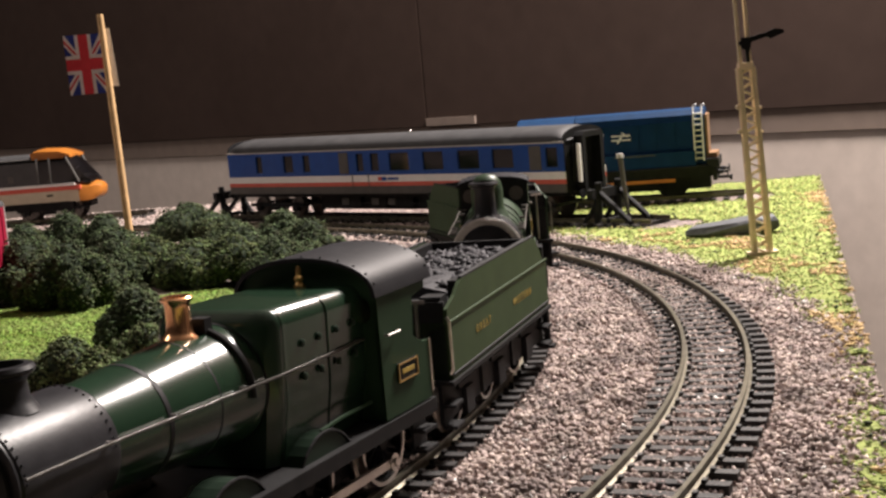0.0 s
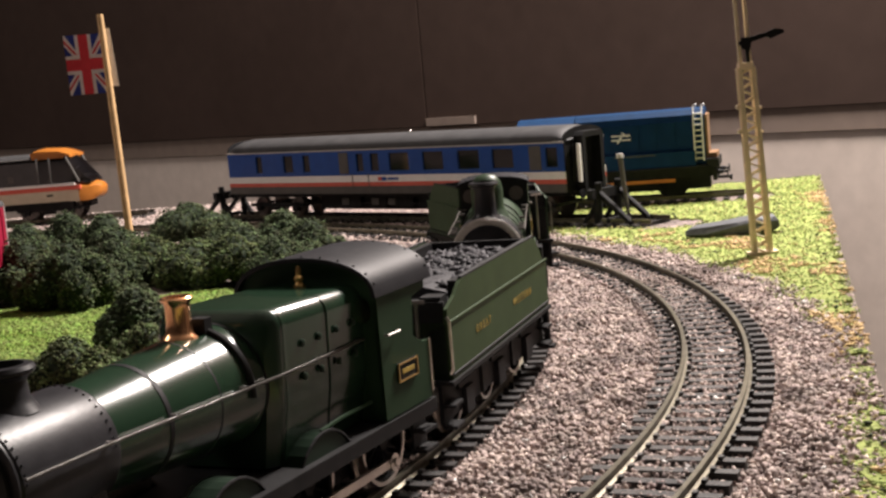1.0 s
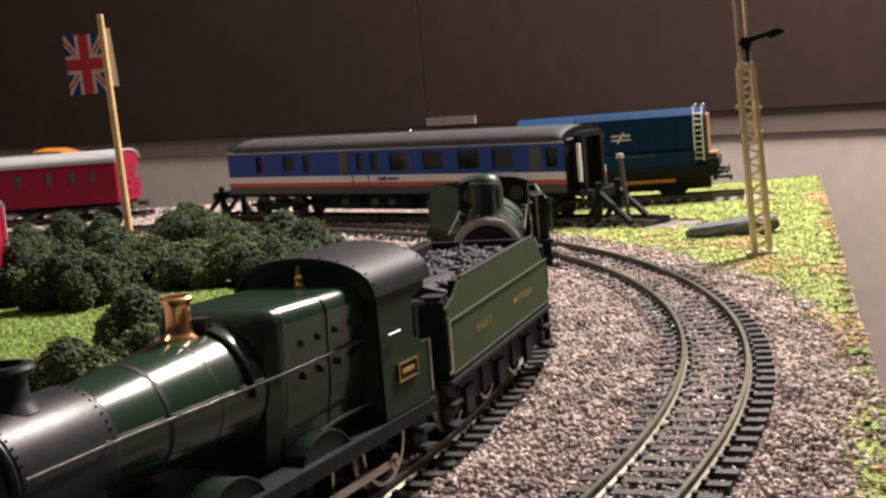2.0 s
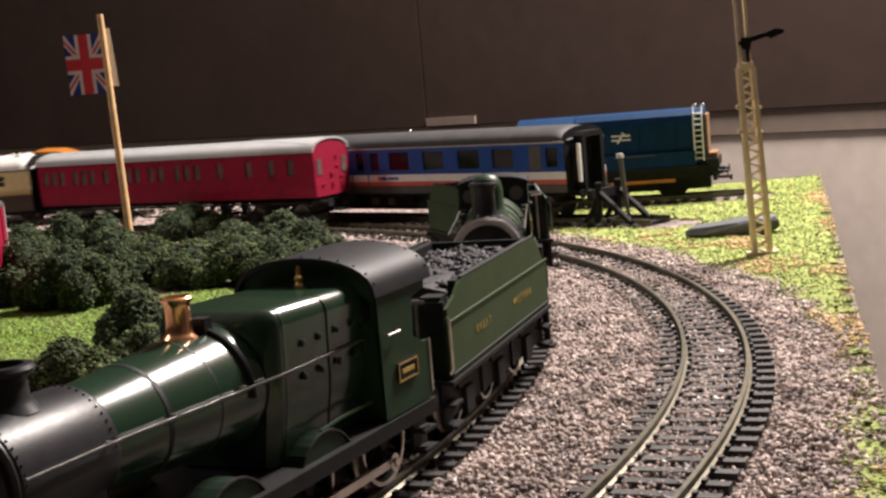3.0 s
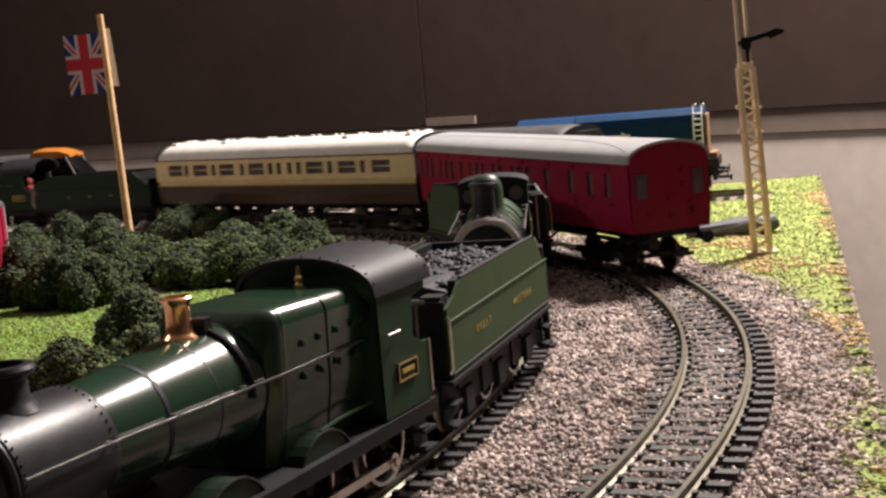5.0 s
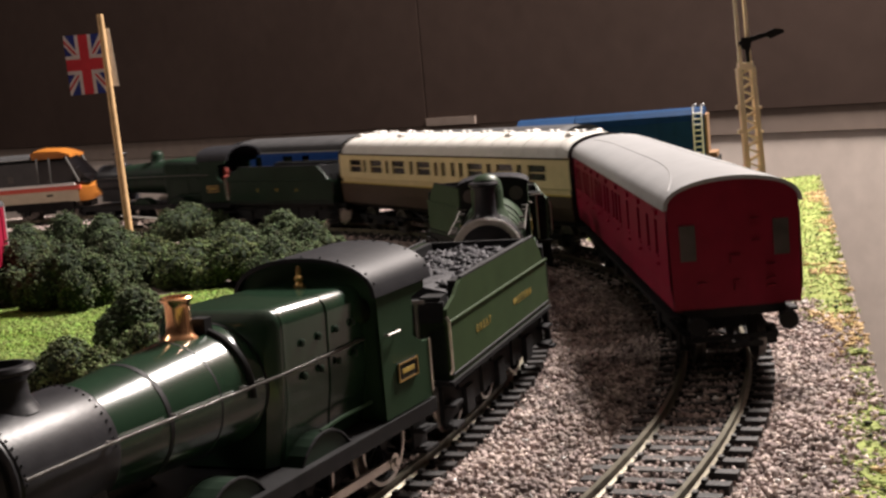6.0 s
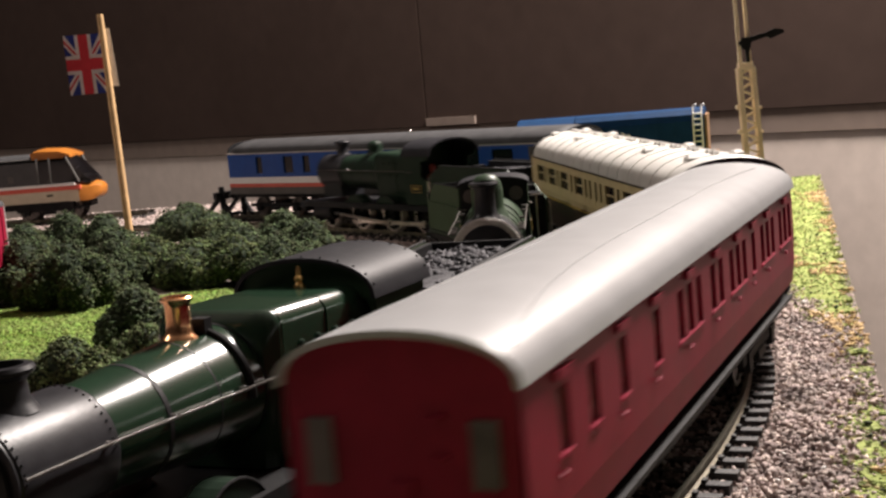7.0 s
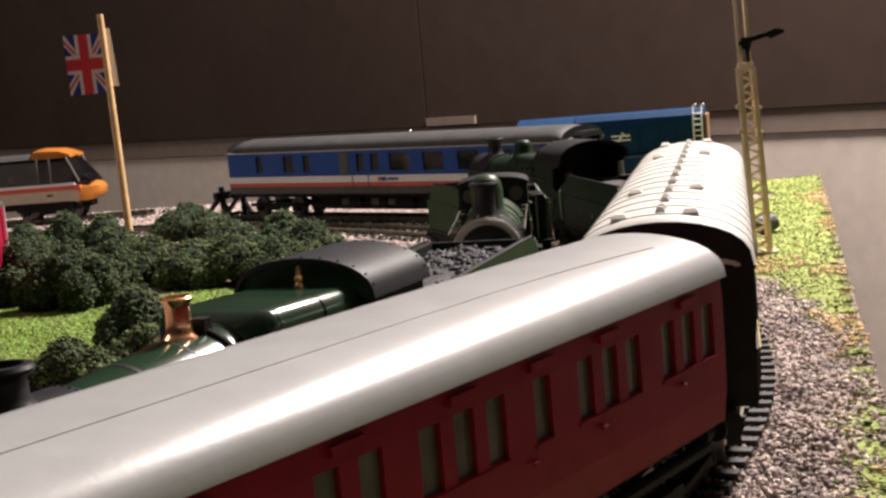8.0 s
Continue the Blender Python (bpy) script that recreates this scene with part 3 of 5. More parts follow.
def cream_coach():
    L, W, zb, ze, zr = CREAM_L, 35.5, 15.5, 43.0, 52.0
    t = thing("restaurant_coach", "chocolate and cream coach with off-white ventilated roof", "model coach", "vehicles of the train")
    wins, big = [], (-93.3, -68.5, -42.7, -15.4, 35.4, 61.7, 88.3)
    for x in big:
        wins.append((x - 7.0, x + 7.0))
    for x in (-82, -55.6, -28.2, -2.5, 5.0, 14.3, 22.2, 48.1, 74.2):
        wins.append((x - 1.9, x + 1.9))
    wins = [w for w in sorted(wins)]
    z0, z1 = 29.5, 39.5
    for s in (1, -1):
        part("side_panel", coach_side(L, W, zb + 11.3, ze, z0, z1, wins, s), CREAM, t, "cream upper panel")
        low = fresh()
        slab(low, [(s * (W / 2 - 0.9), zb), (s * (W / 2 - 0.05), zb + 6), (s * (W / 2 + 0.05), zb + 11.2), (s * (W / 2 - 1.3), zb + 11.2), (s * (W / 2 - 2), zb)], -L / 2, L / 2)
        part("lower_panel", low, CHOCOLATE, t, "chocolate lower panel")
        line = box(fresh(), -L / 2, L / 2, *sorted((s * (W / 2 - 0.1), s * (W / 2 + 0.2))), zb + 10.9, zb + 11.5)
        part("waist_line", line, GOLD_PAINT, t)
        line = box(fresh(), -L / 2, L / 2, *sorted((s * (W / 2 - 0.5), s * (W / 2 + 0.1))), ze - 0.9, ze - 0.2)
        part("eave_line", line, CHOCOLATE, t)
        for x in big:
            bar = box(fresh(), x - 7.0, x + 7.0, *sorted((s * (W / 2 - 0.8), s * (W / 2 - 0.4))), z1 - 3.6, z1 - 3.1)
            part("window_bar", bar, CREAM, t)
    glazing(t, W, z0, z1, wins, PANE)
    part("interior", box(fresh(), -L / 2 + 2, L / 2 - 2, -7, 7, zb, 33), TWIG, t, "brown seats and tables")
    coach_ends(t, L, W, zb, ze, zr, BLACK)
    coach_roof(t, L, W, ze - 0.2, zr, ROOF_CREAM, 0.2, dome=9, label="off-white domed roof")
    # small vents along the ridge in pairs, four larger ones towards the ends
    ridge = zr + 0.3
    for k in range(11):
        for e in (-2.6, 2.6):
            x = -L / 2 + 16 + k * (L - 32) / 10 + e
            bm = loft(fresh(), [[(x + a * q, b * q, ridge + z) for a, b in ((-1.5, -1.0), (1.5, -1.0), (1.5, 1.0), (-1.5, 1.0))] for z, q in ((-0.5, 1.0), (0.6, 0.95), (1.3, 0.5))])
            part("roof_vent", bm, ROOF_CREAM, t)
    for x in (-L / 2 + 11, -L / 2 + 60, L / 2 - 60, L / 2 - 11):
        for y in (-8.0, 6.0):
            top = ze - 0.2 + (zr + 0.7 - ze) * math.sin(math.acos(abs(y) / (W / 2 + 0.2))) ** 0.82
            bm = loft(fresh(), [[(x + a * q, y + b * q, top + z) for a, b in ((-2.4, -1.6), (2.4, -1.6), (2.4, 1.6), (-2.4, 1.6))] for z, q in ((-0.9, 1.0), (0.5, 1.0), (1.2, 0.6))])
            part("side_vent", bm, ROOF_CREAM, t)
    for k in range(16):
        x = -L / 2 + 9 + k * (L - 18) / 15
        a, b = arch(W + 0.7, ze - 0.2, zr + 0.72), arch(W - 1.0, ze - 0.2, zr - 0.2)[::-1]
        bm = loft(fresh(), [[(x + e, y, z) for y, z in a + b] for e in (-0.3, 0.3)])
        part("roof_rib", bm, ROOF_CREAM, t)
    for s in (1, -1):
        bm = fresh()
        for k in range(5):
            x = s * (L / 2 + k * 1.5)
            slab(bm, [(-8.5, 16), (-8.5, 44), (-7, 46), (7, 46), (8.5, 44), (8.5, 16)], *sorted((x, x + s * 1.1)))
        part("gangway", bm, BLACK, t, "black folded gangway")
        buffers(t, s * L / 2, 13.6, s)
    underframe(t, L, zb)
    for x in (-78, 78):
        bogie(t, x, 36)
    return t


BLUE_L = 279.0


def blue_coach(m):
    L, W, zb, ze, zr = BLUE_L, 36.0, 15.0, 42.0, 49.0
    t = thing("passenger_coach", "blue coach with white and red stripes, grey roof, on the siding", "model coach", m=m)
    wins = []
    for x, w in ((-108, 6), (-79.6, 9), (-62.6, 6.5), (-14.6, 6), (-2.1, 7), (18.1, 16), (45.3, 16), (72.4, 16), (97.4, 15), (131.1, 8)):
        wins.append((x - w / 2, x + w / 2))
    z0, z1 = 28.5, 39
    for s in (1, -1):
        part("side_panel", coach_side(L, W, zb, ze, z0, z1, wins, s), BLUE, t)
        for name, mat, a, b in (("white_stripe", WHITE, 22.0, 26.0), ("red_stripe", STRIPE_RED, 19.6, 22.0), ("grey_sill", GREY, 15, 19.6), ("eave_strip", SILVER_STRIP, 41.0, 42.2)):
            part(name, box(fresh(), -L / 2, L / 2, *sorted((s * (W / 2 - 1), s * (W / 2 + 0.12))), a, b), mat, t)
        for x in (-28.5, 120.2):
            part("door_panel", box(fresh(), x - 4, x + 4, *sorted((s * (W / 2), s * (W / 2 + 0.35))), 27, 40), GREY, t, "grey door window", bevel=0.2)
        for x in (-22, -8):
            part("door_line", box(fresh(), x - 0.35, x + 0.35, *sorted((s * (W / 2), s * (W / 2 + 0.3))), 16, 27), GREY, t)
        bm = box(fresh(), 3, 7, *sorted((s * (W / 2), s * (W / 2 + 0.3))), 22.7, 24.9)
        box(bm, 8, 17, *sorted((s * (W / 2), s * (W / 2 + 0.3))), 23.1, 24.5)
        part("lettering_bar", bm, BLUE, t, "small blue lettering band")
        part("logo_bar", box(fresh(), 0, 3, *sorted((s * (W / 2), s * (W / 2 + 0.3))), 22.7, 24.9), STRIPE_RED, t)
    glazing(t, W, z0, z1, wins, PANE_SMOKY)
    part("interior", box(fresh(), -L / 2 + 2, L / 2 - 2, -8, 8, zb, 31), material("brown_seats", (0.16, 0.055, 0.03), 0.8), t, "brown seats")
    coach_ends(t, L, W, zb, ze, zr, BLACK)
    coach_roof(t, L, W, ze - 0.2, zr, GREY_ROOF, 0.3, dome=10, label="plain grey roof")
    for s in (1, -1):
        bm = fresh()
        slab(bm, [(-9, 15), (-9, 44), (-7, 46), (7, 46), (9, 44), (9, 15), (6.5, 15), (6.5, 43), (-6.5, 43), (-6.5, 15)], *sorted((s * L / 2, s * (L / 2 + 6))))
        part("gangway", bm, BLACK, t)
        for y in (-12, 12):
            part("jumper_cable", pipe(fresh(), [(s * (L / 2 + 1.2), y, 40), (s * (L / 2 + 2.2), y, 34), (s * (L / 2 + 1.2), y, 20)], 0.8, 6), BLACK, t)
        part("corridor_plate", box(fresh(), *sorted((s * (L / 2 + 4.6), s * (L / 2 + 6.4))), -13.0, -11.4, 20, 40), WHITE, t, "white end strip", bevel=0.3)
        buffers(t, s * L / 2, 13.6, s)
    # small steel knob added to give the bright glint on the roof
    part("roof_glint", turned(fresh(), [(0.9, -0.6), (0.9, 0.5), (0.5, 1.1), (0.02, 1.2)], 12, 0, n=10, z=zr + 0.4), STEEL, t, "added bright metal knob standing in for a glint on the roof", smooth=50)
    underframe(t, L, zb)
    bm = fresh()
    for x in (-30, -8, 14, 33):
        box(bm, x - 7, x + 7, -12, 12, 6.5, 12.6)
    part("equipment_box", bm, BLACK, t, bevel=0.4)
    # black block added for the shade under the coach
    part("underside_shade", box(fresh(), -62, 62, -9, 9, 4.5, 12.4), BLACK, t, bevel=0.4)
    bm = fresh()
    for x in (-36, -10, 4):
        box(bm, x - 3, x + 3, -12.6, -12.0, 7.5, 11.5)
    part("equipment_label", bm, GREY, t)
    for x in (-101, 101):
        bogie(t, x, 36)
    return t


def steam_loco(name, label, green, m=None, front=95.0, joint=73.0, fire=33.0, r0=11.0, r1=9.0, zc=31.5, belpaire=True, fz=43.2, cab=(32.0, 21.0, 41.5, 49.5),
               copper=False, dome=None, valve=40.0, chimney=81.0, wheels=((-8, 9.3), (22, 9.3), (52, 9.3)), pony=84.0, group="", round_windows=False, bonnet=COPPER, stack=1.0):
    """A steam engine without its tender; x = 0 at the front of the cab."""
    W, CL, ce, cr = cab
    t = thing(name, label, "model locomotive", group, m)
    satin = CAB_GREEN if green == LOCO_GREEN else green
    # boiler: tapered barrel with bands
    n = 40
    ring = lambda x, r, q=n: [(x, math.cos(k * math.tau / q) * r, zc + math.sin(k * math.tau / q) * r) for k in range(q)]
    part("boiler", loft(fresh(), [ring(fire - 2, r0), ring(fire + 6, r0 * 0.985), ring(joint, r1)]), green, t, smooth=40)
    step = (joint - fire) / 3
    for k in range(4):
        x = fire + step * k + (0.5 if k else 1)
        r = r0 + (r1 - r0) * max(0, (x - fire)) / (joint - fire) + 0.14
        part("boiler_band", loft(fresh(), [ring(x - 0.55, r), ring(x + 0.55, r)], caps=True), BLACK, t, smooth=40)
    part("smokebox", loft(fresh(), [ring(joint, r1 + 0.55), ring(joint + 0.6, r1 + 0.75), ring(front - 0.7, r1 + 0.75), ring(front, r1 + 0.2)]), SMOKEBOX, t, "matt black smokebox", smooth=35)
    bm = fresh()
    for k in range(22):
        a = math.pi * (0.02 + 0.96 * k / 21)
        for x in (joint + 1.3, front - 1.3):
            c = Vector((x, math.cos(a) * (r1 + 0.75), zc + math.sin(a) * (r1 + 0.75)))
            rod(bm, c, c + Vector((0, math.cos(a), math.sin(a))) * 0.25, 0.22, n=5)
    part("riveting", bm, SMOKEBOX, t)
    bm = turned(fresh(), [(r1 * 0.86, 0), (r1 * 0.84, 0.7), (r1 * 0.5, 2.0), (0.02, 2.6)], axis="x", x=front - 0.1, y=0, z=zc)
    part("smokebox_door", bm, SMOKEBOX, t, smooth=40)
    bm = turned(fresh(), [(r1 + 0.85, 0), (r1 + 0.85, 0.4), (r1 + 0.55, 0.45), (r1 + 0.5, 0)], axis="x", x=front + 0.01, y=0, z=zc)
    part("smokebox_ring", bm, SILVER_PAINT if round_windows else SMOKEBOX, t, "bright steel ring" if round_windows else "", smooth=40)
    bm = fresh()
    slab(bm, [(joint + 1, zc - r1 - 5), (front - 1, zc - r1 - 5), (front - 2, zc - r1 + 3), (joint + 2, zc - r1 + 3)], -7.5, 7.5, "y")
    part("saddle", bm, SMOKEBOX, t, bevel=0.3)
    # firebox
    if belpaire:
        def sect(x, top, half, rad):
            out = []
            for cx, a0 in ((half - rad, 0), (-half + rad, 90)):
                for k in range(7):
                    a = radians(a0 + 15 * k)
                    out.append((x, cx + rad * math.cos(a), top - rad + rad * math.sin(a)))
            out += [(x, -half * 0.96, zc - 4), (x, -half * 0.82, 16.2), (x, half * 0.82, 16.2), (x, half * 0.96, zc - 4)]
            return out
        part("firebox", loft(fresh(), [sect(fire + 1.2, fz - 3.0, r0 - 0.2, 5.5), sect(fire, fz - 1.2, r0 + 0.9, 4.6), sect(fire - 1.4, fz - 0.2, r0 + 1.5, 3.8), sect(fire - 2.6, fz, r0 + 1.6, 3.6), sect(0, fz - 1.2, r0 + 1.3, 3.4)]), green, t, smooth=35)
        for x in (fire - 3.4, fire * 0.42):
            part("firebox_band", loft(fresh(), [sect(x - 0.5, fz + 0.12 - (fire - x) * 0.037, r0 + 1.72, 3.5), sect(x + 0.5, fz + 0.12 - (fire - x) * 0.037, r0 + 1.72, 3.5)]), green, t, smooth=35)
        for x in (5, 11.5, 18, 24):
            for s in (-1, 1):
                for z in (37.2, 31.0):
                    bm = turned(fresh(), [(0.75, 0), (0.75, 0.4 * s), (0.4, 0.6 * s), (0.02, 0.6 * s)], axis="y", x=x, y=s * (r0 + 1.45), z=z, n=10)
                    part("washout_plug", bm, DARK_GREEN, t, smooth=40)
    else:
        part("firebox", loft(fresh(), [ring(0, r0 + 0.4), ring(fire, r0 + 0.4)]), green, t, smooth=40)
        part("firebox_side", box(fresh(), 0, fire, -r0, r0, 16, zc), green, t, bevel=0.4)
    # chimney, valve bonnet, dome, whistle
    top = zc + r1
    prof = [(5.0, -1.0), (4.1, 0.2), (3.5, 1.2), (3.3, 5.2 * stack), (3.9, 6.2 * stack)]
    part("chimney", turned(fresh(), prof, chimney, 0, z=top + 0.6), SMOKEBOX, t, "tapered black chimney", smooth=40)
    u = 6.2 * (stack - 1)
    cap = [(3.9, 6.2 + u), (4.6, 6.6 + u), (4.8, 7.2 + u), (4.4, 7.8 + u), (3.2, 7.9 + u), (3.0, 6.0 + u), (3.0, 5.0 + u)]
    part("chimney_cap", turned(fresh(), cap, chimney, 0, z=top + 0.6), COPPER if copper else SMOKEBOX, t, smooth=40)
    if valve:
        z = zc + r0 + (r1 - r0) * (valve - fire) / (joint - fire)
        prof = [(3.7, -1.2), (3.3, -0.1), (2.85, 0.35), (2.45, 0.9), (2.25, 2.2), (2.22, 5.2), (2.4, 6.0), (2.85, 6.45), (2.95, 6.8), (2.6, 7.1), (2.0, 6.9), (1.8, 5.6), (0.02, 5.5)]
        part("safety_valve_bonnet", turned(fresh(), prof, valve, 0, z=z), bonnet, t, "polished copper safety valve bonnet" if bonnet == COPPER else "", smooth=35)
        br = z - zc + 0.55
        pts = [(valve - 3.6, br * math.cos(radians(g)), zc + br * math.sin(radians(g))) for g in range(84, -5, -8)]
        bm = pipe(fresh(), pts, 0.75, 8)
        box(bm, valve - 4.6, valve - 2.4, 0.6, 3.6, z - 0.4, z + 2.6)
        part("top_feed_pipe", bm, BLACK, t, smooth=40)
    if dome:
        z = zc + r0 + (r1 - r0) * (dome[0] - fire) / (joint - fire)
        q, hgt = dome[1], dome[2]
        prof = [(q + 1.6, -1.6), (q + 0.5, 0.2), (q, 1.4), (q, hgt * 0.55), (q * 0.9, hgt * 0.78), (q * 0.62, hgt * 0.94), (0.02, hgt)]
        part("dome", turned(fresh(), prof, dome[0], 0, z=z), green, t, smooth=50)
    part("whistle", turned(fresh(), [(1.25, -0.6), (1.25, 0.6), (0.8, 0.9), (0.55, 1.3), (1.0, 1.6), (1.0, 2.2), (0.5, 2.6), (0.55, 3.6), (0.25, 4.4), (0.02, 4.5)], 2.6, 0.4, n=12, z=fz - 1.3), BRASS, t, "small brass whistle", smooth=40)
    # cab
    part("cab_front", slab(fresh(), [(W / 2, 16), *arch(W - 0.4, ce, cr - 0.5, 14), (-W / 2, 16)], -0.8, 0), BLACK if round_windows else satin, t)
    for s in (1, -1):
        y = s * W / 2
        side = [(0, 16), (0, ce), (-CL, ce), (-CL, ce - 2.0), (-CL * 0.72, ce - 3.0), (-CL * 0.68, ce - 11), (-CL * 0.85, ce - 13.0), (-CL, ce - 13.2), (-CL, 16)]
        part("cab_side", slab(fresh(), side, *sorted((y, y - s * 0.8)), "y"), satin, t)
        pl = box(fresh(), -14.4, -6.0, *sorted((y, y + s * 0.35)), 22.5, 26.2)
        plate = part("number_plate", pl, BLACK, t, "black plate with brass rim", bevel=0.1)
        bm = fresh()
        for z in (22.4, 25.9):
            box(bm, -14.5, -5.9, *sorted((y + s * 0.3, y + s * 0.55)), z, z + 0.28)
        for x in (-14.5, -6.2):
            box(bm, x, x + 0.28, *sorted((y + s * 0.3, y + s * 0.55)), 22.4, 26.3)
        part("plate_rim", bm, BRASS, plate)
        part("plate_bar", box(fresh(), -12.8, -7.6, *sorted((y + s * 0.3, y + s * 0.5)), 23.9, 24.8), GOLD_PAINT, plate)
        bm = pipe(fresh(), [(-2.0, y + s * 0.1, 33), (-2.0, y + s * 0.9, 33), (-7, y + s * 0.9, 33), (-7, y + s * 0.1, 33)], 0.28, 6)
        part("cab_rail", bm, GUNMETAL, t)
        bm = pipe(fresh(), [(-CL - 0.3, y, 17), (-CL - 0.3, y, ce - 13)], 0.3, 6)
        part("cab_pillar", bm, STEEL, t)
        if round_windows:
            bm = turned(fresh(), [(2.6, 0), (2.6, 0.5), (0.02, 0.5)], axis="x", x=0.02, y=s * W * 0.33, z=ce - 3.5, n=20)
            part("cab_window", bm, PANE_MILKY, t, "round pale cab window", smooth=40)
        else:
            bm = turned(fresh(), [(2.8, 0), (2.8, 0.4), (0.02, 0.4)], axis="x", x=0.02, y=s * W * 0.37, z=ce - 3.0, n=20)
            part("cab_window", bm, PANE_SMOKY, t, smooth=40)
    a, b = arch(W + 1.2, ce - 0.3, cr), arch(W - 0.6, ce - 0.3, cr - 0.9)[::-1]
    part("cab_roof", loft(fresh(), [[(x, y, z) for y, z in a + b] for x in (1.4, -CL - 2.6)]), ROOF_BLACK, t, "plain black arched cab roof", smooth=35)
    for k in range(1, 12):
        y, z = arch(W + 1.2, ce - 0.3, cr, 12)[k]
        for x in (0.3, -CL - 1.4):
            part("roof_rivet", turned(fresh(), [(0.3, -0.1), (0.25, 0.2), (0.02, 0.25)], x, y, n=6, z=z), SMOKEBOX, t)
    part("backhead", box(fresh(), -5, -0.8, -W * 0.33, W * 0.33, 16, ce - 6), BLACK, t, bevel=0.5)
    if group:
        bm = turned(fresh(), [(2.6, 0), (2.9, 3), (2.6, 8), (3.2, 12), (2.8, 15), (1.0, 16), (1.7, 17.2), (1.9, 19), (1.2, 20.6), (0.02, 21)], -CL + 6, 8.5, n=12, z=16)
        part("driver_figure", bm, material("dull_red_figure", (0.22, 0.04, 0.03), 0.7), t, "small dull red painted figure", smooth=50)
    part("cab_floor", box(fresh(), -CL - 2, 0, -W / 2 + 1, W / 2 - 1, 15.2, 16.1), BLACK, t)
    # running plate, splashers, frames, rods
    part("running_plate", box(fresh(), -CL - 1, front + 8, -16.4, 16.4, 14.6, 15.6), BLACK, t, bevel=0.15)
    for s in (1, -1):
        part("valance", box(fresh(), -CL - 1, front + 8, *sorted((s * 15.6, s * 16.4)), 12.6, 14.7), BLACK, t)
    for x, r in wheels:
        for s in (1, -1):
            if x > -4:
                out = [(x + math.cos(radians(k * 12)) * (r + 1.4), r + math.sin(radians(k * 12)) * (r + 1.4)) for k in range(16)]
                out = [p for p in out if p[1] >= 15.4]
                if len(out) > 2:
                    out = [(out[0][0], 15.4), *out, (out[-1][0], 15.4)]
                    sp = part("splasher", slab(fresh(), out, *sorted((s * 9, s * 14.6)), "y"), DARK_GREEN, t)
                    bm = pipe(fresh(), [(p[0], s * 14.7, p[1]) for p in out[1:-1]], 0.3, 6)
                    part("splasher_rim", bm, BRASS if copper else BLACK, sp)
            spoked_wheel("driving_wheel", r, t, x, s * 9.0, r, 14)
    if len(wheels) > 1:
        for s in (1, -1):
            xs = [w[0] for w in wheels]
            z = wheels[0][1] - 4.2
            bm = fresh()
            box(bm, min(xs) - 1, max(xs) + 1, *sorted((s * 11.2, s * 12.2)), z - 0.9, z + 0.9)
            for x in xs:
                turned(bm, [(0.02, 0), (1.9, 0), (1.9, 1.5), (0.8, 1.5), (0.8, 2), (0.02, 2)], axis="y", x=x, y=s * 11 - (2 if s < 0 else 0), z=z, n=14)
            part("coupling_rod", bm, STEEL, t, "bare steel coupling rod", bevel=0.15)
            bm = fresh()
            rod(bm, (xs[-2], s * 13.2, z), (front - 14, s * 13.2, wheels[0][1]), 0.9, n=8)
            part("connecting_rod", bm, STEEL, t)
            bm = fresh()
            rod(bm, (front - 20, s * 12.5, wheels[0][1] + 0.5), (front - 3, s * 12.5, wheels[0][1] + 0.5), 4.4, n=20)
            part("cylinder", bm, BLACK, t, smooth=40)
    bm = fresh()
    for s in (1, -1):
        box(bm, -CL, front + 6, *sorted((s * 5.5, s * 6.6)), 4.5, 15)
    part("frame", bm, BLACK, t)
    if pony:
        for s in (1, -1):
            spoked_wheel("pony_wheel", 6.4, t, pony, s * 8.8, 6.4, 10)
    part("buffer_beam", box(fresh(), front + 7, front + 9, -16, 16, 9.5, 15), BLACK, t, bevel=0.2)
    buffers(t, front + 9, 12.5, 1)
    # long handrails, a reverser rod and steps
    for s in (1, -1):
        x0, x1 = 1.0, front - 0.5
        y = lambda x: s * ((r0 + 1.6) if x < fire else r0 + (r1 - r0) * (x - fire) / (joint - fire) + 1.4)
        pts = [(x0, y(0), 33.0), (fire, y(fire - 1), 33.0), (fire + 2, y(fire), 33.0), (joint, y(joint), 33.0), (x1, y(joint), 33.0)]
        part("handrail", pipe(fresh(), pts, 0.26, 6), GUNMETAL, t, "bare wire handrail")
        for x in (4, 19, 42, 60, joint + 3, front - 4):
            part("handrail_knob", rod(fresh(), (x, y(x) - s * 2.2, 33), (x, y(x) + s * 0.2, 33), 0.42, n=6), GUNMETAL, t)
        for x in (-CL + 3, front - 5):
            shape = [(s * y, z) for y, z in ((13, 14.6), (13, 5), (16.5, 5), (16.5, 5.8), (13.6, 5.8), (13.6, 9.2), (16.5, 9.2), (16.5, 9.9), (13.6, 9.9), (13.6, 14.6))]
            part("footstep", slab(fresh(), shape, x - 3, x + 3), BLACK, t)
        bm = pipe(fresh(), [(2, s * 13.9, 20.5), (14, s * 13.9, 20.5), (22, s * 13.9, 20.0)], 0.4, 6)
        part("reversing_rod", bm, satin, t)
    return t


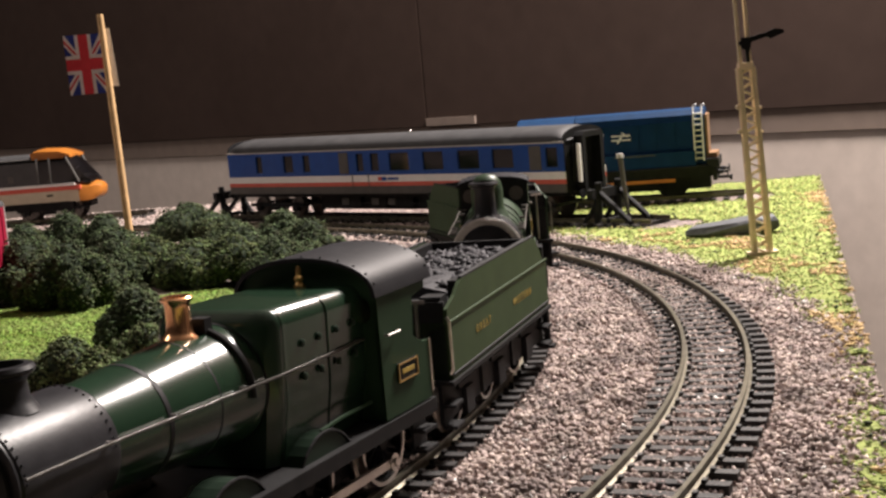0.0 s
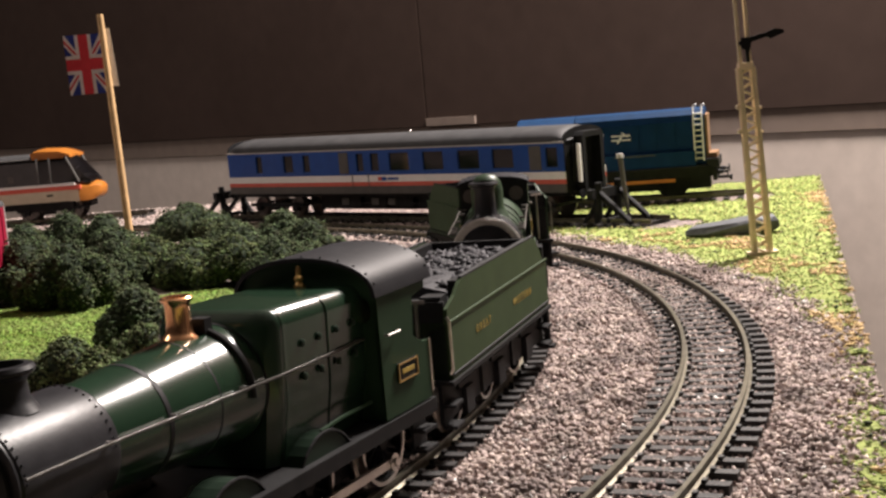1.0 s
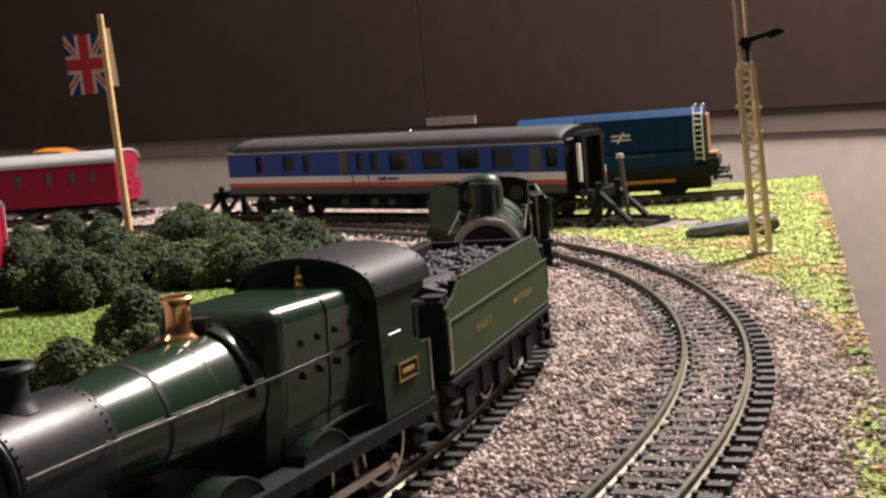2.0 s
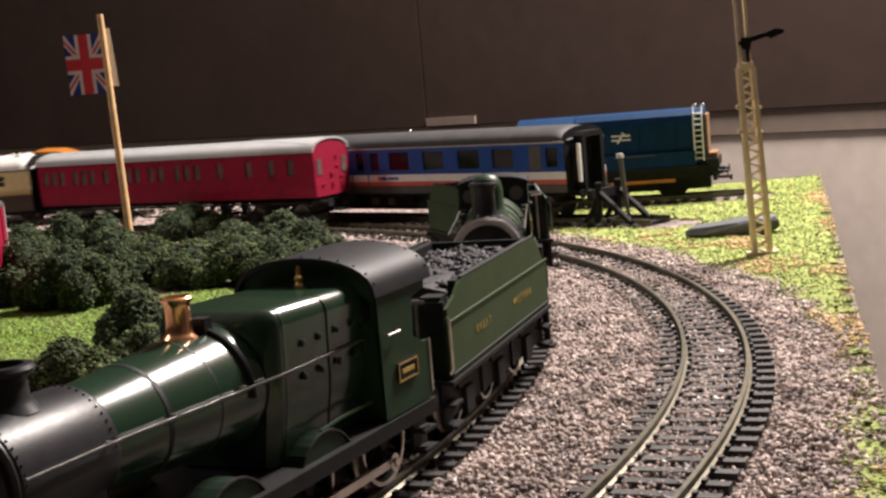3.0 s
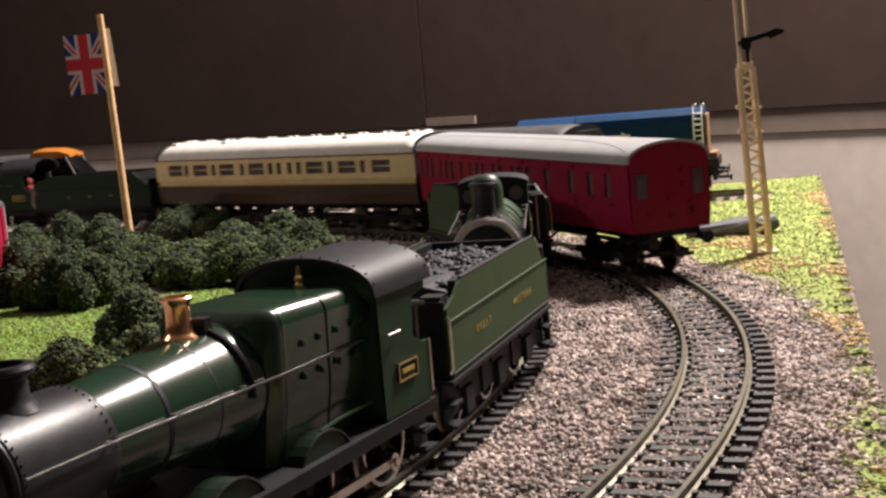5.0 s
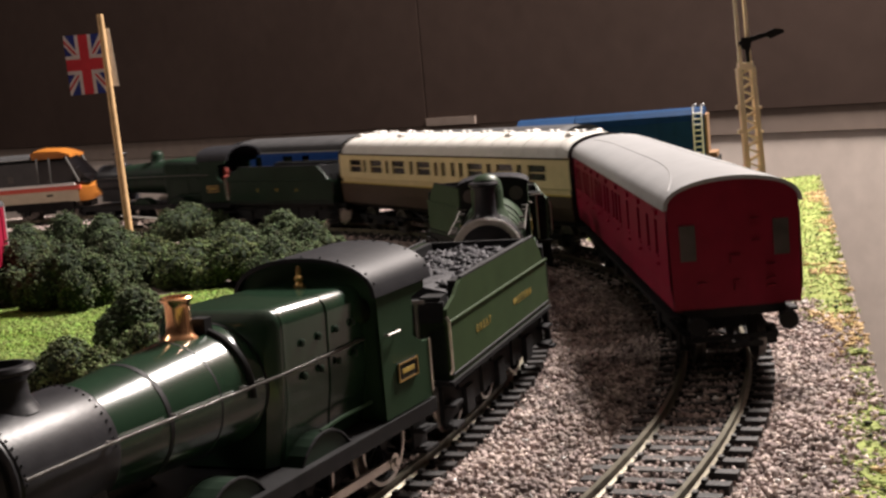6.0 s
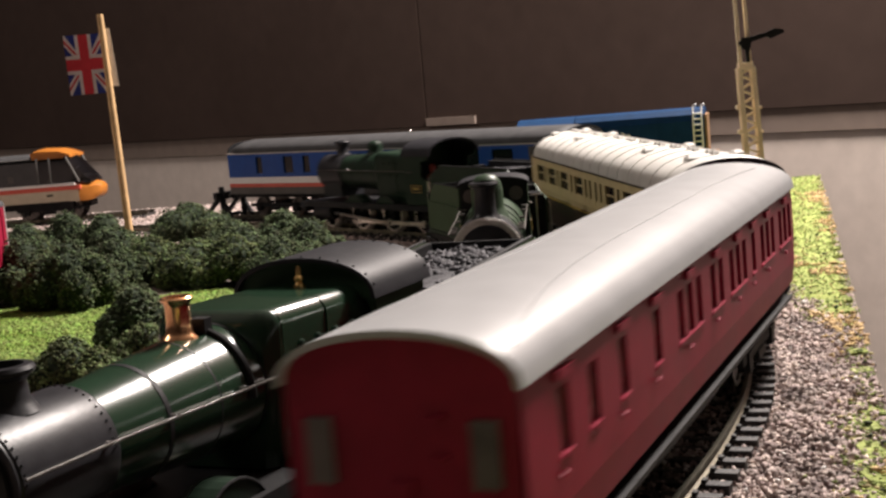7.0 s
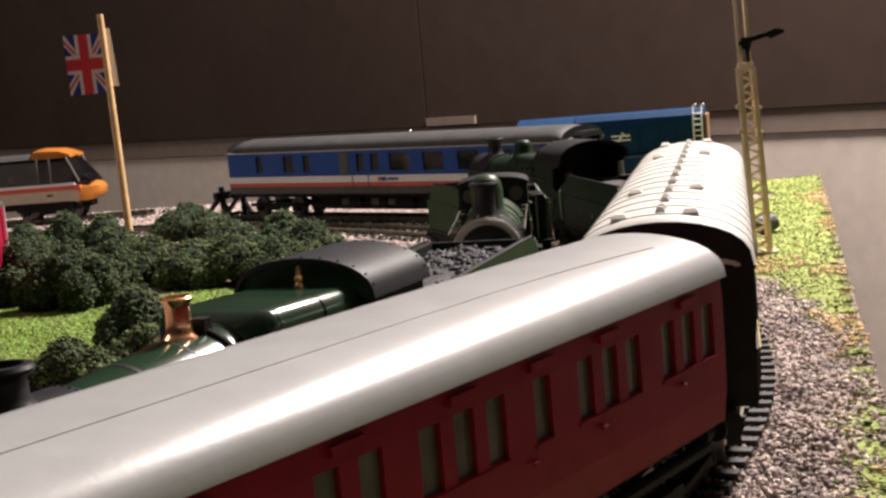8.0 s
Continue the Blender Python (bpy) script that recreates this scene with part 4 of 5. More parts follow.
def tender(name, label, green, words, m=None, L=94.0, W=32.0, group="", coal=620):
    """A six-wheeled tender; x = 0 at its front, running back."""
    t = thing(name, label, "locomotive tender", group, m)
    body = box(fresh(), -L, -3, -W / 2, W / 2, 15.2, 28.3)
    part("tank", body, green, t, bevel=0.7)
    for s in (1, -1):
        y = s * W / 2
        top = [(-1.5, 28.2), (-2.2, 31.5), (-5, 32.4), (-9, 33.6), (-12, 35.4), (-14.5, 36.5), (-L + 14, 36.5), (-L + 11, 36.0), (-L + 6, 32.0), (-L + 3, 28.2)]
        part("flared_side", slab(fresh(), top, *sorted((y - s * 0.9, y)), "y"), green, t)
        part("beading", pipe(fresh(), [(-3, y + s * 0.1, 28.4), (-L / 2, y + s * 0.1, 28.4), (-L, y + s * 0.1, 28.4)], 0.35, 6), green, t)
        part("beading", pipe(fresh(), [(-3, y + s * 0.05, 16.4), (-L, y + s * 0.05, 16.4)], 0.3, 6), BLACK, t)
        part("top_rim", pipe(fresh(), [(-14.5, y - s * 0.4, 36.6), (-L + 12, y - s * 0.4, 36.6)], 0.45, 6), BLACK, t)
        part("grab_rail", pipe(fresh(), [(-1.2, y, 17), (-1.2, y + s * 0.6, 18), (-1.2, y + s * 0.6, 29), (-1.2, y, 30)], 0.35, 6), STEEL, t)
        for x, w in words:
            mm = Matrix(((-s, 0, 0, x / 1000), (0, 0, s, (y + s * 0.1) / 1000), (0, 1, 0, 0.0227), (0, 0, 0, 1)))
            lettering("lettering", w, 2.7, GOLD_PAINT, t, mm)
        bm = fresh()
        box(bm, -L + 1, -1, *sorted((s * 12.6, s * 13.6)), 5.5, 14.6)
        for x in (-18, -46, -74):
            box(bm, x - 3, x + 3, *sorted((s * 13.4, s * 14.8)), 4.2, 10.4)
            box(bm, x - 7, x + 7, *sorted((s * 13.4, s * 14.4)), 11.2, 12.4)
        for x in (-32, -60):
            box(bm, x - 1.5, x + 1.5, *sorted((s * 13.4, s * 14.2)), 5.5, 13)
        part("side_frame", bm, BLACK, t, bevel=0.3)
        for x in (-4, -L + 3):
            shape = [(s * y, z) for y, z in ((13, 14.6), (13, 4.2), (16.5, 4.2), (16.5, 5), (13.6, 5), (13.6, 9.2), (16.5, 9.2), (16.5, 9.9), (13.6, 9.9), (13.6, 14.6))]
            part("footstep", slab(fresh(), shape, x - 3, x + 3), BLACK, t)
        for x in (-18, -46, -74):
            spoked_wheel("tender_wheel", 8.0, t, x, s * 9.0, 8.0, 10)
    part("running_plate", box(fresh(), -L - 1, -1, -W / 2 - 0.6, W / 2 + 0.6, 14.2, 15.2), BLACK, t, bevel=0.15)
    part("coal_floor", box(fresh(), -L + 18, -8, -W / 2 + 1, W / 2 - 1, 28, 31), BLACK, t)
    bm = fresh()
    box(bm, -L + 12, -L + 13.2, -W / 2 + 1, W / 2 - 1, 28.2, 36.2)
    box(bm, -L, -L + 1.0, -W / 2 + 0.5, W / 2 - 0.5, 28.2, 32)
    part("rear_plate", bm, BLACK, t, "black coal plate", bevel=0.2)
    for s in (1, -1):
        part("coal_board", box(fresh(), -L + 13, -13, *sorted((s * (W / 2 - 3.0), s * (W / 2 - 1.0))), 28.2, 36.2), BLACK, t, "black lining of the coal space", bevel=0.2)
    part("rear_ladder_post", pipe(fresh(), [(-L - 0.8, W / 2 - 0.5, 20), (-L - 0.8, W / 2 - 0.5, 27)], 0.7, 6), BLACK, t)
    for s in (1, -1):
        hang = pipe(fresh(), [(-L - 1.2, s * (W / 2 - 1.5), 15), (-L - 1.4, s * (W / 2 - 1.5), 3.2)], 1.0, 6)
        box(hang, -L - 3, -L + 1, *sorted((s * (W / 2 - 3.5), s * (W / 2 + 0.6))), 2.6, 3.4)
        part("rear_step", hang, BLACK, t)
    bm = fresh()
    box(bm, -4, -3, -W / 2 + 1, W / 2 - 1, 15, 33)
    box(bm, -9, -4, -W / 2 + 2, -W / 2 + 7, 28.3, 34)
    box(bm, -9, -4, W / 2 - 7, W / 2 - 2, 28.3, 34)
    part("front_locker", bm, BLACK, t, bevel=0.4)
    part("brake_column", pipe(fresh(), [(-1.5, 9, 16), (-1.5, 9, 33), (-1.5, 7, 33.4), (-1.5, 11, 33.4)], 0.45, 6), STEEL, t)
    rng = np.random.default_rng(5)
    x = rng.uniform(-L + 15, -24, coal)
    y = rng.uniform(-W / 2 + 3.4, W / 2 - 3.4, coal)
    z = 30.6 + 3.4 * np.cos(y / (W / 2) * 1.2) * (0.75 + 0.25 * np.sin((x + 10) / 14)) + rng.uniform(-0.8, 0.9, coal)
    lumps = crumbs("coal", np.c_[x, y, z], rng.uniform(0.9, 1.9, coal), COAL, t, 5, 0.3, 0.9)
    tagged(lumps, "heaped dark coal lumps", kind="stuff")
    part("coal_bed", slab(fresh(), [(-W / 2 + 1, 29), (W / 2 - 1, 29), (W / 2 - 2, 31.0), (4, 33.4), (-4, 33.4), (-W / 2 + 2, 31.0)], -L + 14, -22), COAL, t)
    bm = fresh()
    box(bm, -L - 7, -L, -1.2, 1.2, 8.2, 9.6)
    box(bm, -L - 7, -L - 6, -4.5, 4.5, 8.2, 9.6)
    part("coupling", bm, BLACK, t)
    buffers(t, -L - 1, 12.8, -1)
    return t


def diesel_shunter(m):
    t = thing("diesel_shunter", "blue six-wheel diesel shunter with pale ladder on siding", "model locomotive", m=m)
    L = 117.0
    bm = slab(fresh(), [(-13.5, 18), (-13.5, 43), (-12.5, 46.5), (-9, 49.3), (0, 50.2), (9, 49.3), (12.5, 46.5), (13.5, 43), (13.5, 18)], -20, L / 2 - 4)
    part("bonnet", bm, RAIL_BLUE, t, bevel=0.5)
    bm = slab(fresh(), [(-16.5, 15), (-16.5, 42), (-14, 46.5), (-7, 49.4), (0, 50.2), (7, 49.4), (14, 47.5), (16.5, 42), (16.5, 15)], -L / 2 + 4, -20.5)
    part("cab", bm, RAIL_BLUE, t, bevel=0.5)
    part("battery_box", box(fresh(), -18, L / 2 - 10, -16, 16, 17.4, 26), RAIL_BLUE, t, bevel=0.8)
    for s in (1, -1):
        for a in (-50, -37):
            part("cab_window", box(fresh(), a, a + 9, *sorted((s * 16.3, s * 16.8)), 33, 41), PANE_SMOKY, t, bevel=0.3)
        for k in range(6):
            a = -14 + k * 10.5
            part("door_panel", box(fresh(), a, a + 9.4, *sorted((s * 13.4, s * 13.85)), 27, 43), RAIL_BLUE, t, bevel=0.2)
        # the twin-arrow emblem as plain white bars
        bm = fresh()
        y0, y1 = sorted((s * 13.9, s * 14.2))
        for z in (34.4, 36.8):
            box(bm, 1, 12, y0, y1, z, z + 0.9)
        for x, z, d in ((3.5, 33.0, 1), (6.5, 35.4, -1)):
            slab(bm, [(x, z + (3.6 if d < 0 else 0)), (x + 1.4, z + (3.6 if d < 0 else 0)), (x + 4.6, z + (0 if d < 0 else 3.6) + 1), (x + 3.2, z + (0 if d < 0 else 3.6) + 1)], y0, y1, "y")
        part("emblem", bm, WHITE, t, "plain white emblem bars")
        part("data_bar", box(fresh(), 2, 26, *sorted((s * 16.0, s * 16.2)), 24.6, 25.2), GREY, t)
        bm = fresh()
        xl = L / 2 - 7
        for x in (xl - 3.2, xl + 1.6):
            pipe(bm, [(x, s * 14.4, 20), (x, s * 14.6, 45), (x, s * 12.0, 51.5)], 0.55, 6)
        for k in range(9):
            z = 21.5 + k * 3.2
            rod(bm, (xl - 3.2, s * 14.5, z), (xl + 1.6, s * 14.5, z), 0.45, n=6)
        part("ladder", bm, WHITE, t, "pale grey ladder")
        for x in (-34, 0, 34):
            spoked_wheel("wheel", 9.0, t, x, s * 9, 9.0, 12, rim=BLACK)
        bm = box(fresh(), -36, 36, *sorted((s * 12.8, s * 13.8)), 8.6, 10.4)
        part("coupling_rod", bm, ORANGE, t, "orange coupling rod", bevel=0.2)
        part("sill", box(fresh(), -L / 2, L / 2, *sorted((s * 11.4, s * 12.4)), 10.5, 16.2), BLACK, t)
        part("footboard", box(fresh(), -L / 2 + 2, L / 2 - 2, *sorted((s * 12, s * 16.8)), 16.0, 17.3), BLACK, t)
    # black filler added as shade between the wheels, hiding the bright grass behind
    part("frame", box(fresh(), -L / 2 + 3, L / 2 - 3, -7, 7, 3.5, 16), BLACK, t, bevel=0.3)
    part("radiator", box(fresh(), L / 2 - 4, L / 2 - 2.6, -12.5, 12.5, 19, 46), RADIATOR, t, "tan-brown radiator end", bevel=0.4)
    part("end_step", box(fresh(), L / 2 - 4, L / 2 + 3, -16, 16, 16, 21), BLACK, t, bevel=0.5)
    part("tool_box", box(fresh(), L / 2 - 3, L / 2 + 2, -12, 12, 21, 24), RADIATOR, t, "small tan box on the footplate", bevel=0.4)
    for s in (1, -1):
        part("buffer_beam", box(fresh(), *sorted((s * (L / 2 - 1), s * (L / 2 + 1.5))), -16.5, 16.5, 8.5, 15.5), BLACK, t, bevel=0.3)
        buffers(t, s * (L / 2 + 1.5), 12.8, s)
        bm = fresh()
        box(bm, *sorted((s * (L / 2 + 1), s * (L / 2 + 9))), -1.3, 1.3, 8, 9.5)
        box(bm, *sorted((s * (L / 2 + 8), s * (L / 2 + 9.2))), -5, 5, 7, 9.5)
        part("coupling", bm, BLACK, t)
    return t


def express_power_car(m):
    """The pointed end of a diesel express set; x = 0 at the nose tip."""
    t = thing("express_power_car", "grey, red and cream power car with orange-yellow wedge nose", "model locomotive", m=m)
    L, W = 232.0, 36.0
    def sect(x, z0, z1, half, crown):
        out = [(x, half - 1.0, z0), (x, half, z0 + (z1 - z0) * 0.3), (x, half, z0 + (z1 - z0) * 0.75), (x, half * 0.93, z1 - crown), (x, half * 0.6, z1 - crown * 0.25), (x, 0, z1)]
        return out + [(x, -y, z) for _, y, z in out[-2::-1]]
    part("lower_body", loft(fresh(), [sect(-L, 13, 25, W / 2, 1), sect(-24, 13, 25, W / 2, 1), sect(-14.1, 12.1, 25.9, W / 2 - 1.15, 2)]), HST_CREAM, t, smooth=30)
    part("nose", loft(fresh(), [sect(-14, 12, 26, W / 2 - 1.2, 2), sect(-6, 12.5, 26, W / 2 - 4.5, 4), sect(-1.6, 15, 25, W / 2 - 8.5, 5), sect(0, 18, 23, W / 2 - 11, 2)]), HST_YELLOW, t, "orange-yellow wedge nose", smooth=50)
    part("upper_body", loft(fresh(), [sect(-L, 25, 48.8, W / 2, 7), sect(-44, 25, 48.8, W / 2, 7)]), DARK_GREY, t, "dark grey upper body", smooth=30)
    part("roof_line", box(fresh(), -L, -46, -W / 2 + 0.9, W / 2 - 0.9, 44.8, 45.4), GREY, t)
    part("cab_block", loft(fresh(), [sect(-44, 25, 49.4, W / 2 - 0.2, 6), sect(-24, 25, 48.8, W / 2 - 0.9, 6), sect(-19, 25, 46.5, W / 2 - 1.6, 6), sect(-5.5, 25, 27.5, W / 2 - 5, 2)]), PANE_SMOKY, t, "smoky cab glazing", smooth=35)
    part("cab_roof", loft(fresh(), [sect(-47, 44.5, 51.4, W / 2 - 0.6, 4.5), sect(-40, 44.5, 52.4, W / 2 - 0.6, 5), sect(-26, 44.5, 51.4, W / 2 - 1.0, 5), sect(-18.5, 44.8, 47.6, W / 2 - 3, 2)]), HST_YELLOW, t, "orange-yellow cab roof", smooth=45)
    for s in (1, -1):
        part("white_stripe", box(fresh(), -L, -16, *sorted((s * (W / 2 - 1.5), s * (W / 2 + 0.15))), 24.2, 26.2), WHITE, t)
        part("red_stripe", box(fresh(), -L, -12, *sorted((s * (W / 2 - 2), s * (W / 2 + 0.12))), 21.0, 24.2), STRIPE_RED, t)
        bm = fresh()
        pipe(bm, [(-21, s * (W / 2 - 1.0), 45.5), (-13, s * (W / 2 - 2.2), 26.5)], 0.9, 6)
        pipe(bm, [(-33.5, s * (W / 2 + 0.1), 45.5), (-33.5, s * (W / 2 + 0.1), 26)], 0.6, 6)
        pipe(bm, [(-43, s * (W / 2 + 0.1), 45.5), (-43, s * (W / 2 + 0.1), 26)], 0.7, 6)
        part("cab_pillar", bm, GREY, t)
        part("door_grip", box(fresh(), -38, -33, *sorted((s * (W / 2 - 0.2), s * (W / 2 + 0.3))), 17.2, 18.6), BLACK, t)
        part("number_bar", box(fresh(), -66, -62, *sorted((s * W / 2, s * (W / 2 + 0.25))), 29, 34), GREY, t)
    part("skirt", box(fresh(), -L + 4, -20, -13, 13, 8, 13.2), BLACK, t, bevel=0.8)
    part("coupler_cover", box(fresh(), -18, -9, -7, 7, 7.5, 13), BLACK, t, bevel=1)
    for x in (-40, -190):
        bogie(t, x, 34, 6.7)
    return t


# ---- scenery ----
def shrub(x, y, rx, ry, h, seed, mat=SHRUB, count=6800, label="dark green foam shrub with uneven outline", size=(0.35, 0.95)):
    """A clump of foam foliage on a short stem: lobes covered with crumbs."""
    t = thing("shrub", label, "shrub", "shrubs inside the curve", pose(x / 1000, y / 1000, -0.0045))
    rng = np.random.default_rng(seed)
    lobes = []
    for k in range(13):
        a, q = k * 2.4 + rng.uniform(-0.5, 0.5), (k / 12) ** 0.6
        lobes.append((math.cos(a) * rx * q * 0.72, math.sin(a) * ry * q * 0.72, h * ((0.66 - 0.42 * q) + rng.uniform(-0.07, 0.07)), rng.uniform(0.32, 0.46) * (1 - 0.15 * q)))
    pts, sizes = [], []
    for k in range(count):
        lx, ly, lz, lr = lobes[rng.integers(len(lobes))]
        v = rng.normal(size=3)
        v /= np.linalg.norm(v)
        rr = lr * (0.86 + 0.22 * noise.noise(Vector((v[0] * 2.3 + seed, v[1] * 2.3, v[2] * 2.3 + lx)))) * rng.uniform(0.9, 1.08)
        p = np.array([lx + v[0] * rx * rr, ly + v[1] * ry * rr, lz + v[2] * h * rr])
        if p[2] < 0.5:
            continue
        pts.append(p)
        sizes.append(rng.uniform(*size))
    f = crumbs("foliage", pts, sizes, mat, t, seed, 0.6, 0.85)
    tagged(f, kind="stuff")
    # darkened cores inside the lobes: shade between the crumbs put into the colour
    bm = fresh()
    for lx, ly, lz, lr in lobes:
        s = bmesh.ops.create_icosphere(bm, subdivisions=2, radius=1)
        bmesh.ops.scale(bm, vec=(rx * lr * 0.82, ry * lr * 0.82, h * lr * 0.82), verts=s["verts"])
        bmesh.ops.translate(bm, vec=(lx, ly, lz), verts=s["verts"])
    part("shade_core", bm, SHRUB_SHADE, t)
    bm = fresh()
    rod(bm, (0, 0, 0), (0, 0, h * 0.5), 2.2, 1.0, 7)
    for lx, ly, lz, lr in lobes[:5]:
        rod(bm, (0, 0, h * 0.15), (lx * 0.8, ly * 0.8, lz), 1.0, 0.4, 6)
    part("stem", bm, TWIG, t)
    return t


def flagpole(foot, top, ):
    t = thing("flagpole", "pale wooden stick with a printed paper union flag", "flag")
    a, b = Vector(foot), Vector(top)
    d = (b - a).normalized()
    part("pole", rod(fresh(), a, b, 2.3, 1.8, 10), POLE_WOOD, t, smooth=40)
    side = Vector((0.985, 0.17, 0)).normalized()
    def paper(name, quads, mat, lift, label=""):
        """Flat printed shapes on the bent paper: u runs outward from the pole, v up it."""
        bm = fresh()
        for poly in quads:
            front, back = [], []
            for u, v in poly:
                bend = 1.6 * math.sin(u / 11.0)
                p = b - d * (44.0 - v) - side * (u * 0.87 + 1.0) + Vector((-0.17, 0.985, 0)) * bend
                front.append(bm.verts.new(p + Vector((0.17, -0.985, 0)) * (lift + 0.12)))
                back.append(bm.verts.new(p + Vector((0.17, -0.985, 0)) * (lift - 0.12)))
            bm.faces.new(front)
            bm.faces.new(back[::-1])
            n = len(poly)
            for i in range(n):
                j = (i + 1) % n
                bm.faces.new((front[j], front[i], back[i], back[j]))
        bmesh.ops.remove_doubles(bm, verts=bm.verts, dist=0.01)
        return part(name, bm, mat, t, label)
    w, h = 24.0, 33.5
    k = 9
    strip = lambda v0, v1, u0=0.0, u1=w: [[(u0 + (u1 - u0) * i / k, v0), (u0 + (u1 - u0) * (i + 1) / k, v0), (u0 + (u1 - u0) * (i + 1) / k, v1), (u0 + (u1 - u0) * i / k, v1)] for i in range(k)]
    paper("flag_sheet", strip(0, h), PAPER, 0.0, "white printed paper flag")
    cx, cy = w / 2, h / 2
    tri = []
    for sx in (-1, 1):
        for sy in (-1, 1):
            tri.append([(cx + sx * 5.2, cy + sy * 8.2), (cx + sx * 11.0, cy + sy * h / 2), (cx + sx * 5.2, cy + sy * h / 2)])
            tri.append([(cx + sx * 7.5, cy + sy * 5.2), (cx + sx * w / 2, cy + sy * 5.2), (cx + sx * w / 2, cy + sy * 10.8)])
    for one in tri:
        paper("blue_field", [one], FLAG_BLUE, 0.3, "blue printed triangle")
    paper("red_cross", strip(cy - 3.2, cy + 3.2) + [[(cx - 3.0, 0), (cx + 3.0, 0), (cx + 3.0, h), (cx - 3.0, h)]], FLAG_RED, 0.45, "red printed cross")
    diag = [[(cx + sx * 4.6, cy + sy * (5.8 - 0)), (cx + sx * 6.2, cy + sy * 5.8), (cx + sx * (w / 2), cy + sy * 12.6), (cx + sx * (w / 2), cy + sy * 14.4)] for sx, sy in ((1, 1), (-1, -1), (1, -1), (-1, 1))]
    for one in diag:
        paper("red_saltire", [one], FLAG_RED, 0.4)
    bm = fresh()
    flap = [(1.2, -4.0), (-5.5, -5.0), (-4.2, 28), (1.2, 28)]
    vs = [[b - d * (36.0 - v) - side * u + Vector((-0.17, 0.985, 0)) * e for u, v in flap] for e in (1.4, 1.8)]
    loft(bm, vs)
    part("paper_flap", bm, PAPER, t, "white paper edge behind the pole")
    return t


def signal_post(x, y, turn):
    t = thing("signal_post", "cream lattice signal post with one black arm", "railway signal", m=pose(x / 1000, y / 1000, -0.0035, 0, turn[1], turn[0]))
    H, w0, w1 = 101.0, 3.2, 2.7
    half = lambda z: w0 + (w1 - w0) * z / H
    legs = fresh()
    for sx in (-1, 1):
        for sy in (-1, 1):
            r = []
            for z in (0, 78):
                c = half(z)
                cx, cy = sx * c, sy * c * 0.55
                r.append([(cx - 0.95, cy - 0.6, z), (cx + 0.95, cy - 0.6, z), (cx + 0.95, cy + 0.6, z), (cx - 0.95, cy + 0.6, z)])
            loft(legs, r)
    part("corner_post", legs, MAST_CREAM, t)
    for k in range(26):
        z0, z1 = k * 3.0, k * 3.0 + 3.0
        for face in (-1, 1):
            c0, c1 = half(z0), half(z1)
            a, b = (-c0, c1) if k % 2 else (c0, -c1)
            part("lattice_bar", rod(fresh(), (a, face * c0 * 0.55, z0), (b, face * c1 * 0.55, z1), 0.42, n=5), MAST_CREAM, t)
            part("lattice_bar", rod(fresh(), (face * c0, -c0 * 0.55, z0), (face * c1, c1 * 0.55, z1), 0.42, n=5), MAST_CREAM, t)
    part("post_top", box(fresh(), -2.9, 2.9, -2.0, 2.0, 77, 80), MAST_CREAM, t, bevel=0.3)
    bm = fresh()
    for x0 in (-2.6, 1.2):
        box(bm, x0, x0 + 1.4, -1.0, 1.0, 79, 125)
    part("upper_post", bm, MAST_CREAM, t)
    bm = fresh()
    box(bm, -6, 6, -4, 4, 0, 1.2)
    part("foot", bm, MAST_CREAM, t, bevel=0.3)
    bm = fresh()
    for z in (52, 62):
        rod(bm, (-4.6, -1.5, z), (-4.6, 1.5, z), 0.9, n=8)
        rod(bm, (4.6, -1.5, z - 1), (4.6, 1.5, z - 1), 0.6, n=8)
    part("guide_pulley", bm, MAST_CREAM, t)
    bm = fresh()
    rod(bm, (-1.2, -3.2, 88), (-1.2, 2, 88), 1.1, n=10)
    slab(bm, [(-1.5, 85.6), (1.6, 84.4), (2.6, 88.0), (9, 89.4), (10.4, 88.4), (13.0, 89.2), (16.2, 90.2), (16.0, 91.6), (12.5, 92.4), (8.8, 91.2), (1.5, 90.0), (-1.5, 90.2)], -3.6, -2.4, "y")
    box(bm, -0.2, 1.4, -3.3, -2.5, 80, 86)
    part("signal_arm", bm, BLACK, t, "black signal arm with fishtail end")
    return t


def buffer_stop(m, rails=True):
    t = thing("buffer_stop", "black plastic buffer stop at the end of the siding", "buffer stop", "buffer stops", m)
    for y in (-8.8, 8.8):
        bm = fresh()
        rod(bm, (0, y, -3), (1.5, y, 19), 2.3, 2.0, 8)
        rod(bm, (1.2, y, 14), (22, y, -3), 1.8, 1.6, 8)
        rod(bm, (0, y, 8), (-9, y, -3), 1.5, 1.4, 8)
        part("post", bm, BLACK, t)
        part("buffer", turned(fresh(), [(1.4, 0), (1.4, -3), (2.6, -3.2), (2.6, -4.2), (0.02, -4.4)], axis="x", x=0, y=y, z=13.2, n=14), BLACK, t, smooth=40)
    part("cross_beam", box(fresh(), -1.4, 2.2, -15.5, 15.5, 10.8, 15.6), BLACK, t, bevel=0.5)
    part("brace", box(fresh(), 6, 8, -10, 10, -2, 0.4), BLACK, t)
    return t


